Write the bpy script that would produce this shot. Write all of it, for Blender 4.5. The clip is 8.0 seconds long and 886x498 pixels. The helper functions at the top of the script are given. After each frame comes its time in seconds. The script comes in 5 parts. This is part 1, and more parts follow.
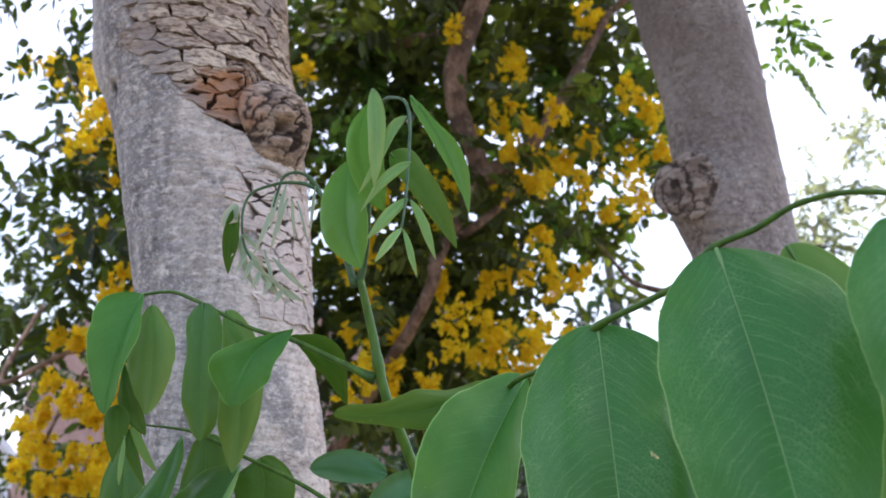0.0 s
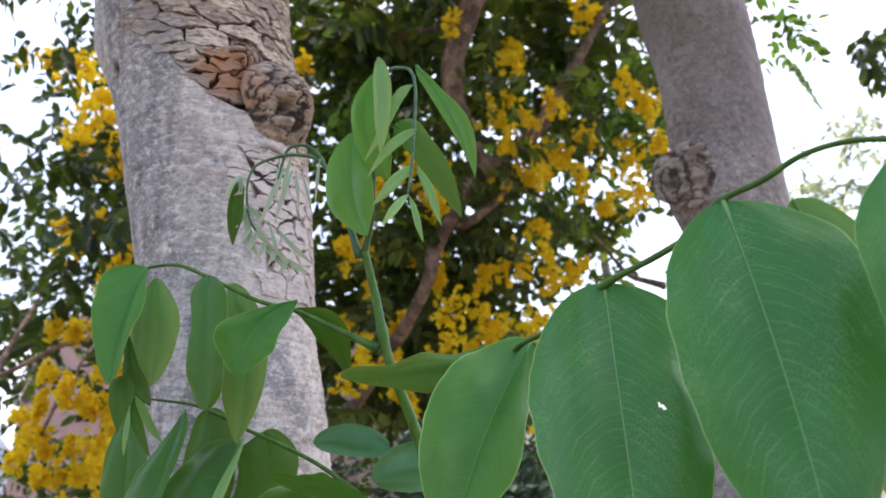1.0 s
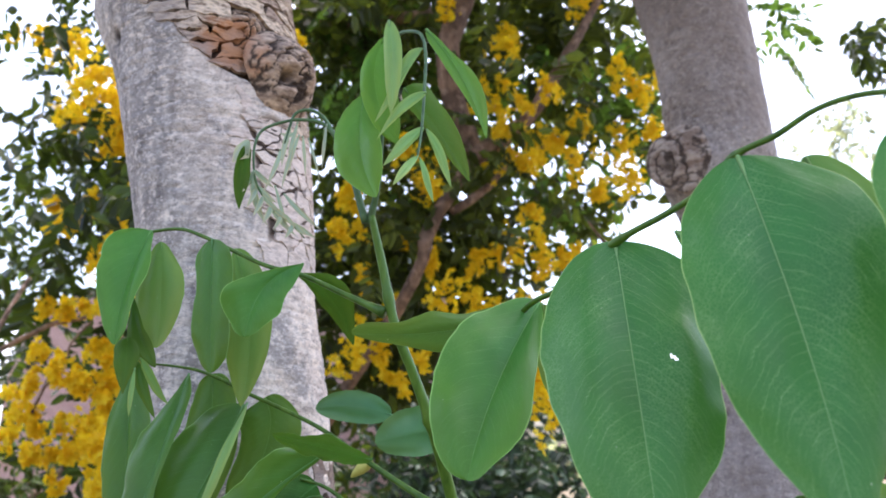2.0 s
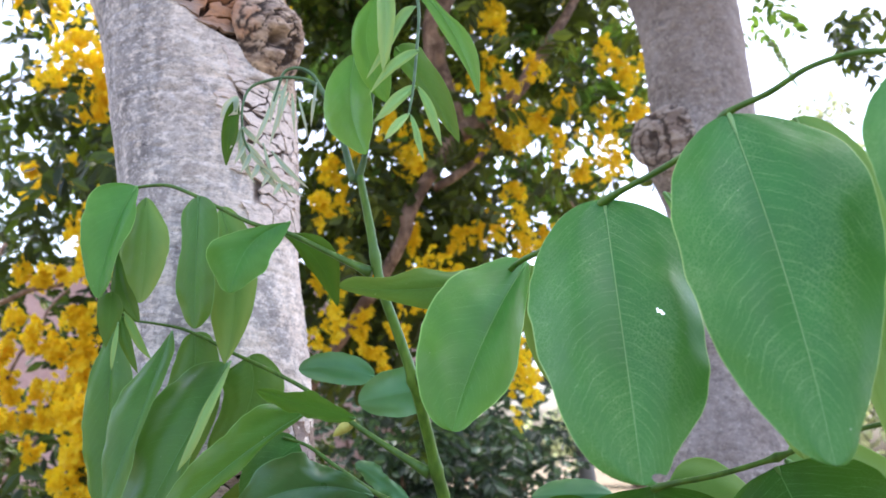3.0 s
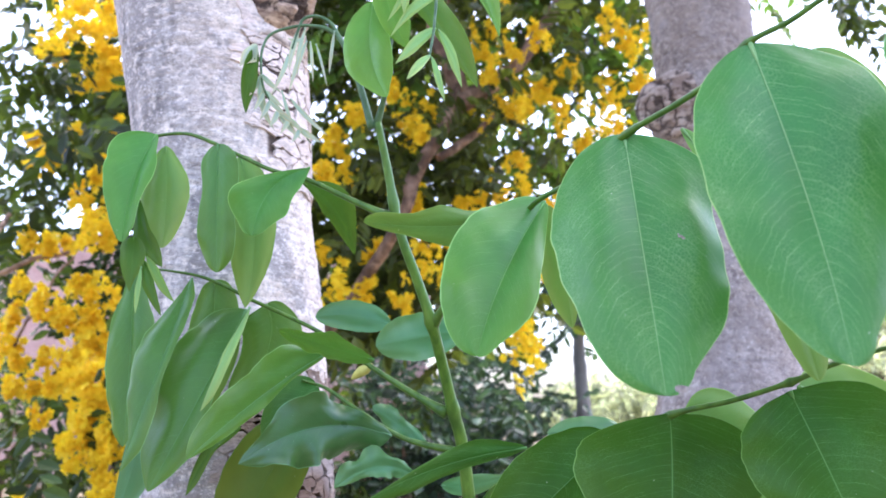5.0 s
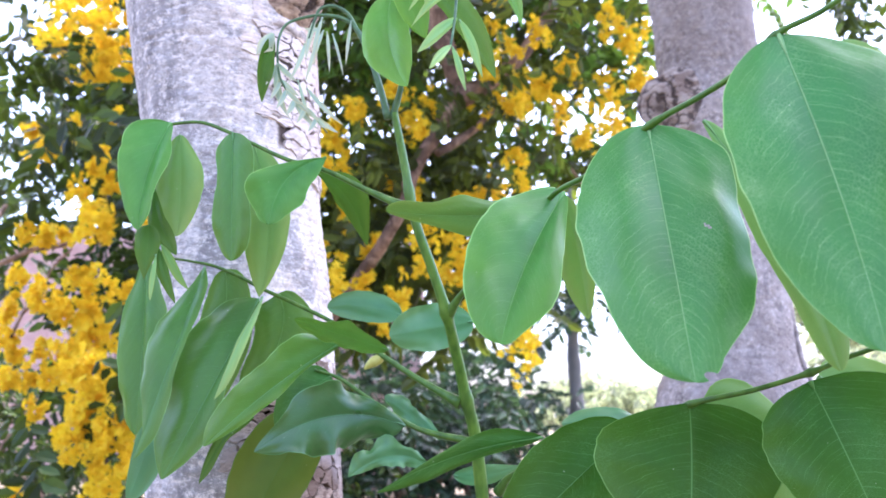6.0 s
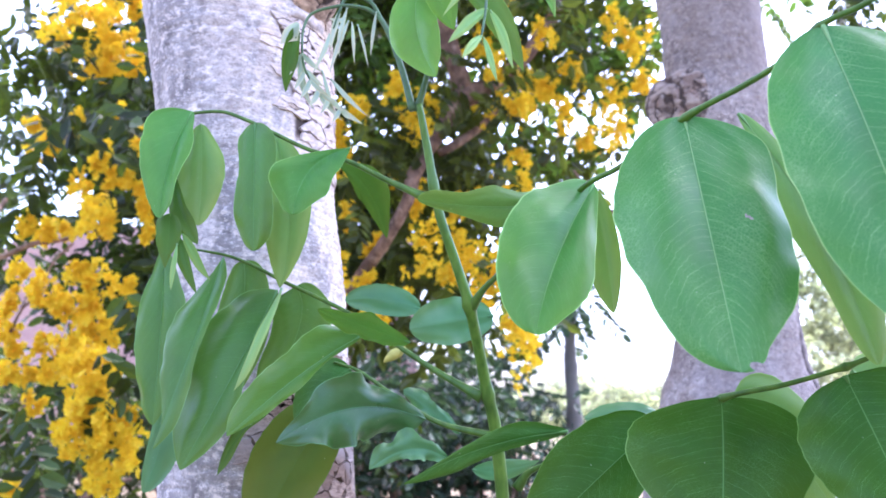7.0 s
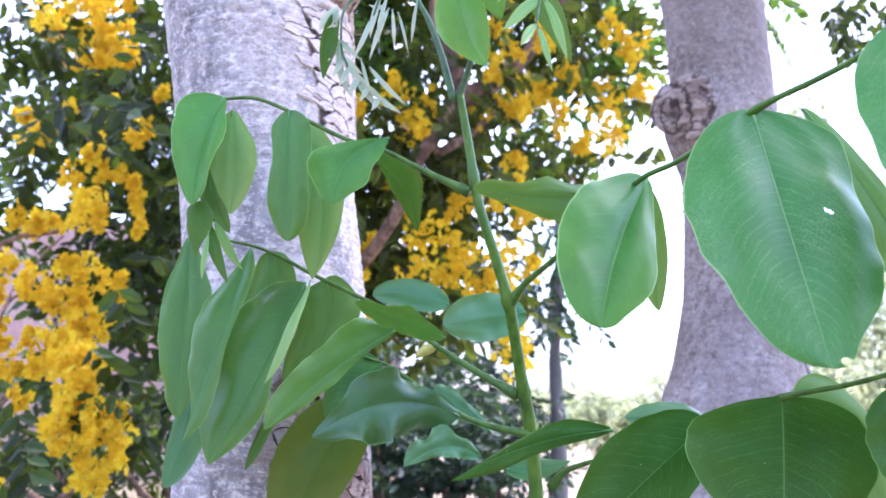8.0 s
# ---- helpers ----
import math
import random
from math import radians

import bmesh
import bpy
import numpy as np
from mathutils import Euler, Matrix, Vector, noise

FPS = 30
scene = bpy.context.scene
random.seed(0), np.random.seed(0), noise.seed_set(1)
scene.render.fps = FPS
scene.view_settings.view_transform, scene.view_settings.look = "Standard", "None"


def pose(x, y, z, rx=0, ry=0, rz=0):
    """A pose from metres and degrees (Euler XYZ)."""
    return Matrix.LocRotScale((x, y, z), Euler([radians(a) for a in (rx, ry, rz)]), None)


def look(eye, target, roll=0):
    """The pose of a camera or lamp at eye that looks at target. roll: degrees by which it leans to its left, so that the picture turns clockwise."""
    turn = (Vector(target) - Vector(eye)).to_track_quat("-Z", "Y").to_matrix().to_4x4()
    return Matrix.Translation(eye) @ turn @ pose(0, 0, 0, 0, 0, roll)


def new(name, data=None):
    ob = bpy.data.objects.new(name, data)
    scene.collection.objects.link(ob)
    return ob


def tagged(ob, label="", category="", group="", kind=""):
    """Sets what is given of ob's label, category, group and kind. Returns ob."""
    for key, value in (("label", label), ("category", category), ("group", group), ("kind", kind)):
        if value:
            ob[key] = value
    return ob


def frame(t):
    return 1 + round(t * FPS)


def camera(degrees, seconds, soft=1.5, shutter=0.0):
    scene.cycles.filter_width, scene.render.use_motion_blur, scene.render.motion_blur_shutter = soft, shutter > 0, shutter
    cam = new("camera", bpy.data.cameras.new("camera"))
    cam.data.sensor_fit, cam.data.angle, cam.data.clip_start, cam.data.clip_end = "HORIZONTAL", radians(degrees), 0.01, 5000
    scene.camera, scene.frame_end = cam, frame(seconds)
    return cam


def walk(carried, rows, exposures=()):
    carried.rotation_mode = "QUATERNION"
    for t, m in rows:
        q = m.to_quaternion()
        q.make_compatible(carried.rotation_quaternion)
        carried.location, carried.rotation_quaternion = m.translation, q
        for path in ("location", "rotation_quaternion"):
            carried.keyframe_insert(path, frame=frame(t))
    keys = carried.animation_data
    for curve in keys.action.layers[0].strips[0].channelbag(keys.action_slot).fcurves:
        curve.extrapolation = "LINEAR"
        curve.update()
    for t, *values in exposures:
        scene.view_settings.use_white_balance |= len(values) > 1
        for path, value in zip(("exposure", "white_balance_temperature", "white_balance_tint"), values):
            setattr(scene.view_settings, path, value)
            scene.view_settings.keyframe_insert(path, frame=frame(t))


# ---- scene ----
cam = camera(58.1, 8.0, soft=1.6)
PATH = [
    (0, (0.139, 0.068, 0.653), (0.019, 1.983, 1.217), 0.5),
    (0.5, (0.138, 0.071, 0.644), (0.029, 1.986, 1.21), 0.1),
    (1, (0.132, 0.071, 0.63), (0.023, 1.987, 1.193), 0.5),
    (2.5, (0.115, 0.073, 0.603), (0.056, 2.005, 1.117), 1.4),
    (3, (0.113, 0.074, 0.595), (0.082, 2.013, 1.086), 2.0),
    (3.5, (0.107, 0.074, 0.588), (0.094, 2.015, 1.068), 2.2),
    (4, (0.109, 0.067, 0.58), (0.094, 2.011, 1.051), 2.3),
    (4.5, (0.106, 0.062, 0.574), (0.08, 2.009, 1.031), 2.2),
    (5, (0.099, 0.068, 0.566), (0.073, 2.02, 1.001), 2.0),
    (6.5, (0.071, 0.067, 0.557), (0.073, 2.021, 0.985), 2.7),
    (7, (0.058, 0.072, 0.552), (0.062, 2.024, 0.985), 3.1),
    (7.5, (0.033, 0.089, 0.55), (0.057, 2.039, 0.991), 3.7),
    (8, (0.012, 0.088, 0.544), (0.063, 2.037, 0.989), 4.0),
]
cam.data.dof.use_dof = True
cam.data.dof.focus_distance = 0.55
cam.data.dof.aperture_fstop = 12.5
walk(cam, [(t, look(eye, target, roll)) for t, eye, target, roll in PATH],
     exposures=[(0, 1.82, 6050, 14), (1.2, 1.94, 6050, 14), (2.5, 2.38, 6000, 15), (4.0, 2.67, 5800, 16), (5.2, 2.95, 5600, 20), (6.5, 3.06, 5350, 26), (8.0, 2.92, 5250, 28)])

# ---- light ----
world = bpy.data.worlds.new("sky")
scene.world = world
world.use_nodes = True
nt = world.node_tree
sky = nt.nodes.new("ShaderNodeTexSky")
sky.sky_type = 'NISHITA'
sky.sun_disc = False
sky.sun_elevation = radians(74)
sky.sun_rotation = radians(15)
sky.dust_density = 7.0
sky.air_density = 1.0
nt.links.new(sky.outputs[0], nt.nodes["Background"].inputs[0])
nt.nodes["Background"].inputs[1].default_value = 0.15
sun = new("sun", bpy.data.lights.new("sun", 'SUN'))
sun.data.energy = 0.5
sun.data.angle = radians(20)
sun.data.color = (1.0, 0.95, 0.88)
sun.matrix_world = look((0.71, 2.66, 9.61), (0, 0, 0))


# ---- materials ----
class Nodes:
    """Short way to write a node material."""

    def __init__(self, name):
        self.m = bpy.data.materials.new(name)
        self.m.use_nodes = True
        self.t = self.m.node_tree
        self.out = self.t.nodes["Material Output"]
        self.p = self.t.nodes["Principled BSDF"]

    def set(self, sock, v):
        if isinstance(v, bpy.types.NodeSocket):
            self.t.links.new(v, sock)
        elif isinstance(v, tuple) and len(v) == 3 and sock.type == 'RGBA':
            sock.default_value = (*v, 1)
        else:
            sock.default_value = v

    def math(self, op, a, b=0.0, c=0.0):
        n = self.t.nodes.new("ShaderNodeMath")
        n.operation = op
        for s, v in zip(n.inputs, (a, b, c)):
            self.set(s, v)
        return n.outputs[0]

    def coord(self, kind="Object"):
        return self.t.nodes.new("ShaderNodeTexCoord").outputs[kind]

    def scaled(self, vec, s):
        n = self.t.nodes.new("ShaderNodeMapping")
        self.set(n.inputs[0], vec)
        n.inputs[3].default_value = s
        return n.outputs[0]

    def noise(self, vec, scale, detail=4.0, rough=0.55):
        n = self.t.nodes.new("ShaderNodeTexNoise")
        self.set(n.inputs["Vector"], vec)
        n.inputs["Scale"].default_value = scale
        n.inputs["Detail"].default_value = detail
        n.inputs["Roughness"].default_value = rough
        return n.outputs[0]

    def cracks(self, vec, scale, rand=1.0):
        n = self.t.nodes.new("ShaderNodeTexVoronoi")
        n.feature = 'DISTANCE_TO_EDGE'
        self.set(n.inputs["Vector"], vec)
        n.inputs["Scale"].default_value = scale
        n.inputs["Randomness"].default_value = rand
        return n.outputs["Distance"]

    def ramp(self, fac, *stops):
        n = self.t.nodes.new("ShaderNodeValToRGB")
        self.set(n.inputs[0], fac)
        e = n.color_ramp.elements
        while len(e) < len(stops):
            e.new(0.5)
        for x, (p, c) in zip(e, stops):
            x.position = p
            x.color = (*c, 1) if isinstance(c, tuple) else (c, c, c, 1)
        return n.outputs[0]

    def mix(self, fac, a, b, kind='MIX'):
        n = self.t.nodes.new("ShaderNodeMix")
        n.data_type = 'RGBA'
        n.blend_type = kind
        self.set(n.inputs[0], fac)
        self.set(n.inputs[6], a)
        self.set(n.inputs[7], b)
        return n.outputs[2]

    def bump(self, height, strength=0.3, dist=0.001):
        n = self.t.nodes.new("ShaderNodeBump")
        self.set(n.inputs["Height"], height)
        n.inputs["Strength"].default_value = strength
        n.inputs["Distance"].default_value = dist
        self.t.links.new(n.outputs[0], self.p.inputs["Normal"])
        return n.outputs[0]

    def finish(self, color, rough=0.6, spec=0.4):
        self.set(self.p.inputs["Base Color"], color)
        self.set(self.p.inputs["Roughness"], rough)
        self.p.inputs["Specular IOR Level"].default_value = spec
        return self.m

    def translucent(self, color, amount, normal=None):
        tr = self.t.nodes.new("ShaderNodeBsdfTranslucent")
        self.set(tr.inputs[0], color)
        if normal is not None:
            self.t.links.new(normal, tr.inputs[1])
        mx = self.t.nodes.new("ShaderNodeMixShader")
        self.set(mx.inputs[0], amount)
        self.t.links.new(self.p.outputs[0], mx.inputs[1])
        self.t.links.new(tr.outputs[0], mx.inputs[2])
        self.t.links.new(mx.outputs[0], self.out.inputs[0])


def leaf_material(name, color, through_color, amount, rough, vein, vein_color, count=15.0, gloss=0.24, rim_width=0.03):
    n = Nodes(name)
    uv = n.coord("UV")
    sep = n.t.nodes.new("ShaderNodeSeparateXYZ")
    n.t.links.new(uv, sep.inputs[0])
    across = n.math('ABSOLUTE', n.math('MULTIPLY_ADD', sep.outputs[0], 2.0, -1.0))
    wob = n.math('MULTIPLY', n.math('SUBTRACT', n.noise(uv, 8.0, 2.0, 0.5), 0.5), 0.10)
    kink = n.math('MULTIPLY', n.math('SUBTRACT', n.noise(uv, 42.0, 2.0, 0.6), 0.5), 0.020)
    rise = n.math('MULTIPLY', n.math('POWER', across, 1.4), 0.27)
    bent = n.math('ADD', n.math('MULTIPLY', wob, across), n.math('MULTIPLY', kink, n.math('MINIMUM', n.math('MULTIPLY', across, 4.0), 1.0)))
    s = n.math('ADD', n.math('SUBTRACT', sep.outputs[1], rise), bent)
    side = n.math('MULTIPLY', n.math('GREATER_THAN', sep.outputs[0], 0.5), 0.43)
    fade = n.math('SUBTRACT', 1.0, n.math('POWER', across, 6.0))

    def vein_set(number, thick, shift):
        saw = n.math('PINGPONG', n.math('ADD', n.math('ADD', n.math('MULTIPLY', s, number), side), shift), 0.5)
        return n.math('MULTIPLY', n.ramp(saw, (0.0, 1.0), (thick, 0.0)), fade)

    lines = n.math('MULTIPLY', vein_set(count * 0.9, 0.024, 0.0), n.ramp(n.noise(uv, 6.0, 2.0), (0.36, 0.3), (0.58, 1.0)))
    lesser = n.math('MULTIPLY', vein_set(count * 1.7, 0.032, 0.27), n.ramp(n.noise(uv, 11.0, 2.0), (0.42, 0.05), (0.58, 0.65)))
    mid = n.ramp(across, (0.0, 0.9), (0.005, 0.75), (0.010, 0.0))
    net = n.ramp(n.cracks(n.scaled(uv, (16, 30, 1)), 3.0), (0.0, 1.0), (0.10, 0.0))
    net = n.math('MULTIPLY', net, n.ramp(n.noise(uv, 3.0, 2.0), (0.42, 0.06), (0.60, 0.36)))
    lines = n.math('MAXIMUM', n.math('MAXIMUM', lines, lesser), net)
    all_lines = n.math('MAXIMUM', n.math('MULTIPLY', lines, vein), n.math('MULTIPLY', mid, max(vein, 0.7)))
    big = n.noise(n.coord(), 18.0, 3.0)
    fine = n.noise(n.coord(), 260.0, 3.0)
    info = n.t.nodes.new("ShaderNodeObjectInfo").outputs["Random"]
    tone = n.mix(n.ramp(big, (0.3, 0.0), (0.7, 1.0)), tuple(c * 0.72 for c in color), tuple(min(1, c * 1.22) for c in color))
    tone = n.mix(n.math('MULTIPLY', info, 0.35), tone, (color[0] * 1.5, color[1] * 1.12, color[2] * 0.8))
    tone = n.mix(n.math('MULTIPLY', n.ramp(fine, (0.45, 0.0), (0.75, 1.0)), 0.12), tone, tuple(c * 0.6 for c in color))
    warm = n.math('MULTIPLY', n.ramp(n.math('ADD', n.math('MULTIPLY', across, 0.75), n.math('MULTIPLY', n.noise(uv, 2.6, 3.0), 0.5)), (0.45, 0.0), (1.1, 1.0)), 0.55)
    tone = n.mix(warm, tone, (min(1, color[0] * 2.1), min(1, color[1] * 1.28), color[2] * 0.75))
    ripe = n.math('MULTIPLY', n.ramp(n.math('ADD', n.math('MULTIPLY', sep.outputs[1], 0.7), n.math('MULTIPLY', n.noise(uv, 2.0, 3.0), 0.6)), (0.52, 0.0), (0.98, 1.0)), 0.5)
    tone = n.mix(ripe, tone, (min(1, color[0] * 2.0), min(1, color[1] * 0.98), color[2] * 0.7))
    specks = n.ramp(n.noise(n.coord(), 420.0, 1.0), (0.80, 0.0), (0.83, 0.7))
    tone = n.mix(specks, tone, (0.55, 0.60, 0.40))
    rim = n.ramp(across, (1 - rim_width, 0.0), (1 - 0.5 * rim_width, 0.8))
    tone = n.mix(all_lines, tone, vein_color)
    tone = n.mix(rim, tone, (min(1, vein_color[0] * 1.35), min(1, vein_color[1] * 1.15), vein_color[2]))
    height = n.math('MULTIPLY_ADD', lines, -0.5 * vein, n.math('MULTIPLY', fine, 0.25))
    nm = n.bump(height, 0.35, 0.0006)
    n.finish(tone, n.ramp(big, (0.3, rough - 0.08), (0.7, rough + 0.08)), gloss)
    n.translucent(n.mix(all_lines, through_color, tuple(c * 0.75 for c in through_color)), amount, nm)
    return n.m


big = leaf_material("leaf_big", (0.033, 0.155, 0.031), (0.10, 0.39, 0.06), 0.21, 0.40, 0.9, (0.32, 0.53, 0.19), 22.0, 0.32, 0.014)
dark = leaf_material("leaf_dark", (0.052, 0.147, 0.020), (0.12, 0.36, 0.03), 0.22, 0.38, 0.45, (0.17, 0.38, 0.13), 15.0, 0.30)
deep = leaf_material("leaf_deep", (0.030, 0.103, 0.012), (0.06, 0.24, 0.02), 0.13, 0.40, 0.8, (0.15, 0.32, 0.09), 13.0, 0.14, 0.014)
mid = leaf_material("leaf_mid", (0.050, 0.188, 0.028), (0.11, 0.38, 0.05), 0.20, 0.42, 0.5, (0.22, 0.46, 0.13), 15.0, 0.24)
pale = leaf_material("leaf_pale", (0.115, 0.235, 0.060), (0.16, 0.42, 0.05), 0.24, 0.50, 0.35, (0.19, 0.37, 0.10))
fresh = leaf_material("leaf_fresh", (0.066, 0.205, 0.026), (0.20, 0.50, 0.05), 0.28, 0.42, 0.45, (0.22, 0.46, 0.13), 15.0, 0.22)
olive = leaf_material("leaf_olive", (0.046, 0.120, 0.012), (0.10, 0.26, 0.02), 0.18, 0.45, 0.35, (0.12, 0.26, 0.04))
# duller, yellower olive for the one large low leaflet
old = leaf_material("leaf_dull_olive", (0.070, 0.128, 0.017), (0.12, 0.24, 0.02), 0.15, 0.5, 0.3, (0.08, 0.16, 0.03), 12.0, 0.15)
lime = leaf_material("leaf_lime", (0.072, 0.165, 0.028), (0.15, 0.36, 0.045), 0.22, 0.42, 0.5, (0.20, 0.38, 0.11))
wavy = leaf_material("leaf_wavy", (0.024, 0.088, 0.019), (0.07, 0.26, 0.05), 0.14, 0.34, 0.35, (0.10, 0.26, 0.10), 15.0, 0.5)
blue = leaf_material("leaf_blue", (0.056, 0.185, 0.066), (0.11, 0.34, 0.10), 0.18, 0.38, 0.25, (0.12, 0.30, 0.12), 15.0, 0.5)
young = leaf_material("leaf_young", (0.17, 0.35, 0.11), (0.27, 0.54, 0.13), 0.24, 0.45, 0.25, (0.25, 0.44, 0.21), 9.0)
# backlight is put into the colour: paler and more see-through than other leaves
glow = leaf_material("leaf_backlit", (0.105, 0.25, 0.055), (0.20, 0.42, 0.09), 0.30, 0.45, 0.5, (0.26, 0.44, 0.16), 19.0)
tender = leaf_material("leaf_tender", (0.34, 0.47, 0.36), (0.40, 0.58, 0.36), 0.22, 0.5, 0.2, (0.36, 0.50, 0.34), 7.0)


def stem_material(name, low, high):
    n = Nodes(name)
    c = n.coord()
    a = n.noise(n.scaled(c, (1, 1, 0.25)), 160.0, 4.0)
    b = n.noise(c, 22.0, 3.0)
    col = n.mix(n.ramp(a, (0.35, 0.0), (0.7, 1.0)), low, high)
    col = n.mix(n.ramp(b, (0.45, 0.0), (0.75, 0.45)), col, (0.035, 0.09, 0.016))
    n.bump(a, 0.4, 0.0008)
    return n.finish(col, 0.38, 0.35)


def shoot_material():
    n = Nodes("young_shoot")
    c = n.coord()
    a = n.noise(c, 120.0, 4.0)
    col = n.mix(n.ramp(a, (0.35, 0.0), (0.7, 1.0)), (0.045, 0.10, 0.035), (0.105, 0.19, 0.075))
    n.bump(a, 0.3, 0.0005)
    return n.finish(col, 0.5, 0.4)


# where rust-coloured inner bark shows, beside the burl
RUST = (-0.168, 0.878, 1.074)


def bark_grey():
    n = Nodes("grey_bark")
    c = n.coord()
    lines = n.noise(n.scaled(c, (1.0, 1.0, 2.0)), 30.0, 6.0, 0.68)
    streak = n.noise(n.scaled(c, (1, 1, 0.2)), 40.0, 5.0, 0.65)
    patch = n.noise(n.scaled(c, (1, 1, 0.7)), 11.0, 5.0, 0.6)
    blot = n.noise(n.scaled(c, (1, 1, 0.8)), 34.0, 5.0, 0.65)
    sepc = n.t.nodes.new("ShaderNodeSeparateXYZ")
    n.t.links.new(c, sepc.inputs[0])
    # grey towards the left flank, cream towards the right, broken up by noise
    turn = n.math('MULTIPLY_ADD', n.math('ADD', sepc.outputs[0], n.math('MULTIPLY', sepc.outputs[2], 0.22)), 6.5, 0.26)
    flank_blend = n.math('ADD', turn, n.math('MULTIPLY_ADD', patch, 1.3, -0.65))
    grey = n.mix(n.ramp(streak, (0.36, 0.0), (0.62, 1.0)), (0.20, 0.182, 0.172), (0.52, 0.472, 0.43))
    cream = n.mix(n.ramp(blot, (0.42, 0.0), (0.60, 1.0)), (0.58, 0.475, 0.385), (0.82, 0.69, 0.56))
    col = n.mix(n.ramp(flank_blend, (0.28, 0.0), (0.74, 1.0)), grey, cream)
    col = n.mix(n.ramp(n.noise(n.scaled(c, (1, 1, 0.5)), 16.0, 5.0, 0.65), (0.52, 0.0), (0.64, 0.55)), col, (0.76, 0.665, 0.56))
    col = n.mix(n.ramp(n.noise(n.scaled(c, (1, 1, 0.7)), 17.0, 6.0, 0.68), (0.52, 0.0), (0.60, 0.8)), col, (0.30, 0.272, 0.255))
    dash = n.noise(n.scaled(c, (1, 1, 2.6)), 42.0, 5.0, 0.7)
    col = n.mix(n.ramp(dash, (0.57, 0.0), (0.66, 0.6)), col, (0.20, 0.17, 0.155))
    light_dash = n.noise(n.scaled(c, (1.1, 1.1, 1.5)), 52.0, 5.0, 0.7)
    col = n.mix(n.ramp(light_dash, (0.55, 0.0), (0.66, 0.8)), col, (0.82, 0.73, 0.63))
    wav = n.math('ABSOLUTE', n.math('SUBTRACT', n.noise(n.scaled(c, (1, 1, 5.0)), 20.0, 6.0, 0.65), 0.5))
    seams = n.math('MULTIPLY', n.ramp(wav, (0.0, 1.0), (0.016, 0.0)), n.ramp(n.noise(c, 18.0, 3.0), (0.44, 0.0), (0.58, 0.6)))
    col = n.mix(seams, col, (0.10, 0.075, 0.06))
    speck = n.noise(n.scaled(c, (1, 1, 1.4)), 200.0, 3.0, 0.7)
    col = n.mix(n.ramp(speck, (0.54, 0.0), (0.62, 0.5)), col, (0.20, 0.175, 0.16))
    col = n.mix(n.ramp(speck, (0.34, 0.7), (0.44, 0.0)), col, (0.70, 0.64, 0.58))
    fleck = n.noise(n.scaled(c, (1, 1, 2.0)), 80.0, 5.0, 0.75)
    col = n.mix(n.ramp(fleck, (0.53, 0.0), (0.61, 0.38)), col, (0.28, 0.245, 0.215))
    col = n.mix(n.ramp(fleck, (0.38, 0.6), (0.45, 0.0)), col, (0.86, 0.76, 0.655))
    # plates: the peeling part is marked by a vertex colour
    vc = n.t.nodes.new("ShaderNodeVertexColor")
    vc.layer_name = "plates"
    sep = n.t.nodes.new("ShaderNodeSeparateColor")
    n.t.links.new(vc.outputs[0], sep.inputs[0])
    grain = n.noise(n.scaled(c, (1, 1, 2.5)), 60.0, 5.0, 0.65)
    wood = n.mix(n.ramp(grain, (0.35, 0.0), (0.68, 1.0)), (0.15, 0.088, 0.056), (0.64, 0.475, 0.335))
    far = n.t.nodes.new("ShaderNodeVectorMath")
    far.operation = 'DISTANCE'
    n.t.links.new(c, far.inputs[0])
    far.inputs[1].default_value = RUST
    rust = n.ramp(n.math('ADD', n.math('MULTIPLY', far.outputs["Value"], 11.0), n.noise(c, 30.0, 4.0, 0.65)), (0.75, 0.9), (1.25, 0.0))
    wood = n.mix(rust, wood, (0.42, 0.17, 0.06))
    wood = n.mix(n.ramp(n.noise(c, 11.0, 2.0), (0.40, 0.25), (0.56, 0.0)), wood, (0.30, 0.265, 0.24))
    col = n.mix(sep.outputs[0], col, wood)
    # recess darkness put into the colour: crack floors, scar, hollow, burl grooves
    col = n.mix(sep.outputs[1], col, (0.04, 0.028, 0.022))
    h = n.math('SUBTRACT', n.math('ADD', n.math('MULTIPLY', lines, 0.7), n.math('MULTIPLY', grain, 0.6)), n.math('ADD', n.math('MULTIPLY', seams, 0.6), n.math('MULTIPLY', dash, 0.5)))
    n.bump(h, 0.6, 0.003)
    return n.finish(col, 0.85, 0.2)


def bark_plate_material(name, low, mid_tone, high, grain_share):
    n = Nodes(name)
    c = n.coord()
    r = n.t.nodes.new("ShaderNodeObjectInfo").outputs["Random"]
    grain = n.noise(n.scaled(c, (1, 1, 3.0)), 90.0, 6.0, 0.7)
    col = n.ramp(r, (0.0, low), (0.4, mid_tone), (1.0, high))
    col = n.mix(n.ramp(grain, (0.38, grain_share), (0.55, 0.0)), col, (0.14, 0.09, 0.065))
    far = n.t.nodes.new("ShaderNodeVectorMath")
    far.operation = 'DISTANCE'
    n.t.links.new(c, far.inputs[0])
    far.inputs[1].default_value = RUST
    rust = n.ramp(n.math('ADD', n.math('MULTIPLY', far.outputs["Value"], 11.0), n.noise(c, 30.0, 4.0, 0.65)), (0.75, 0.9), (1.25, 0.0))
    col = n.mix(rust, col, (0.46, 0.20, 0.075))
    col = n.mix(n.ramp(n.noise(n.scaled(c, (1, 1, 4.0)), 46.0, 5.0, 0.7), (0.56, 0.0), (0.66, 0.85 * grain_share)), col, (0.16, 0.115, 0.09))
    col = n.mix(n.ramp(n.noise(c, 9.0, 2.0), (0.40, 0.8 * grain_share), (0.54, 0.0)), col, (0.36, 0.315, 0.29))
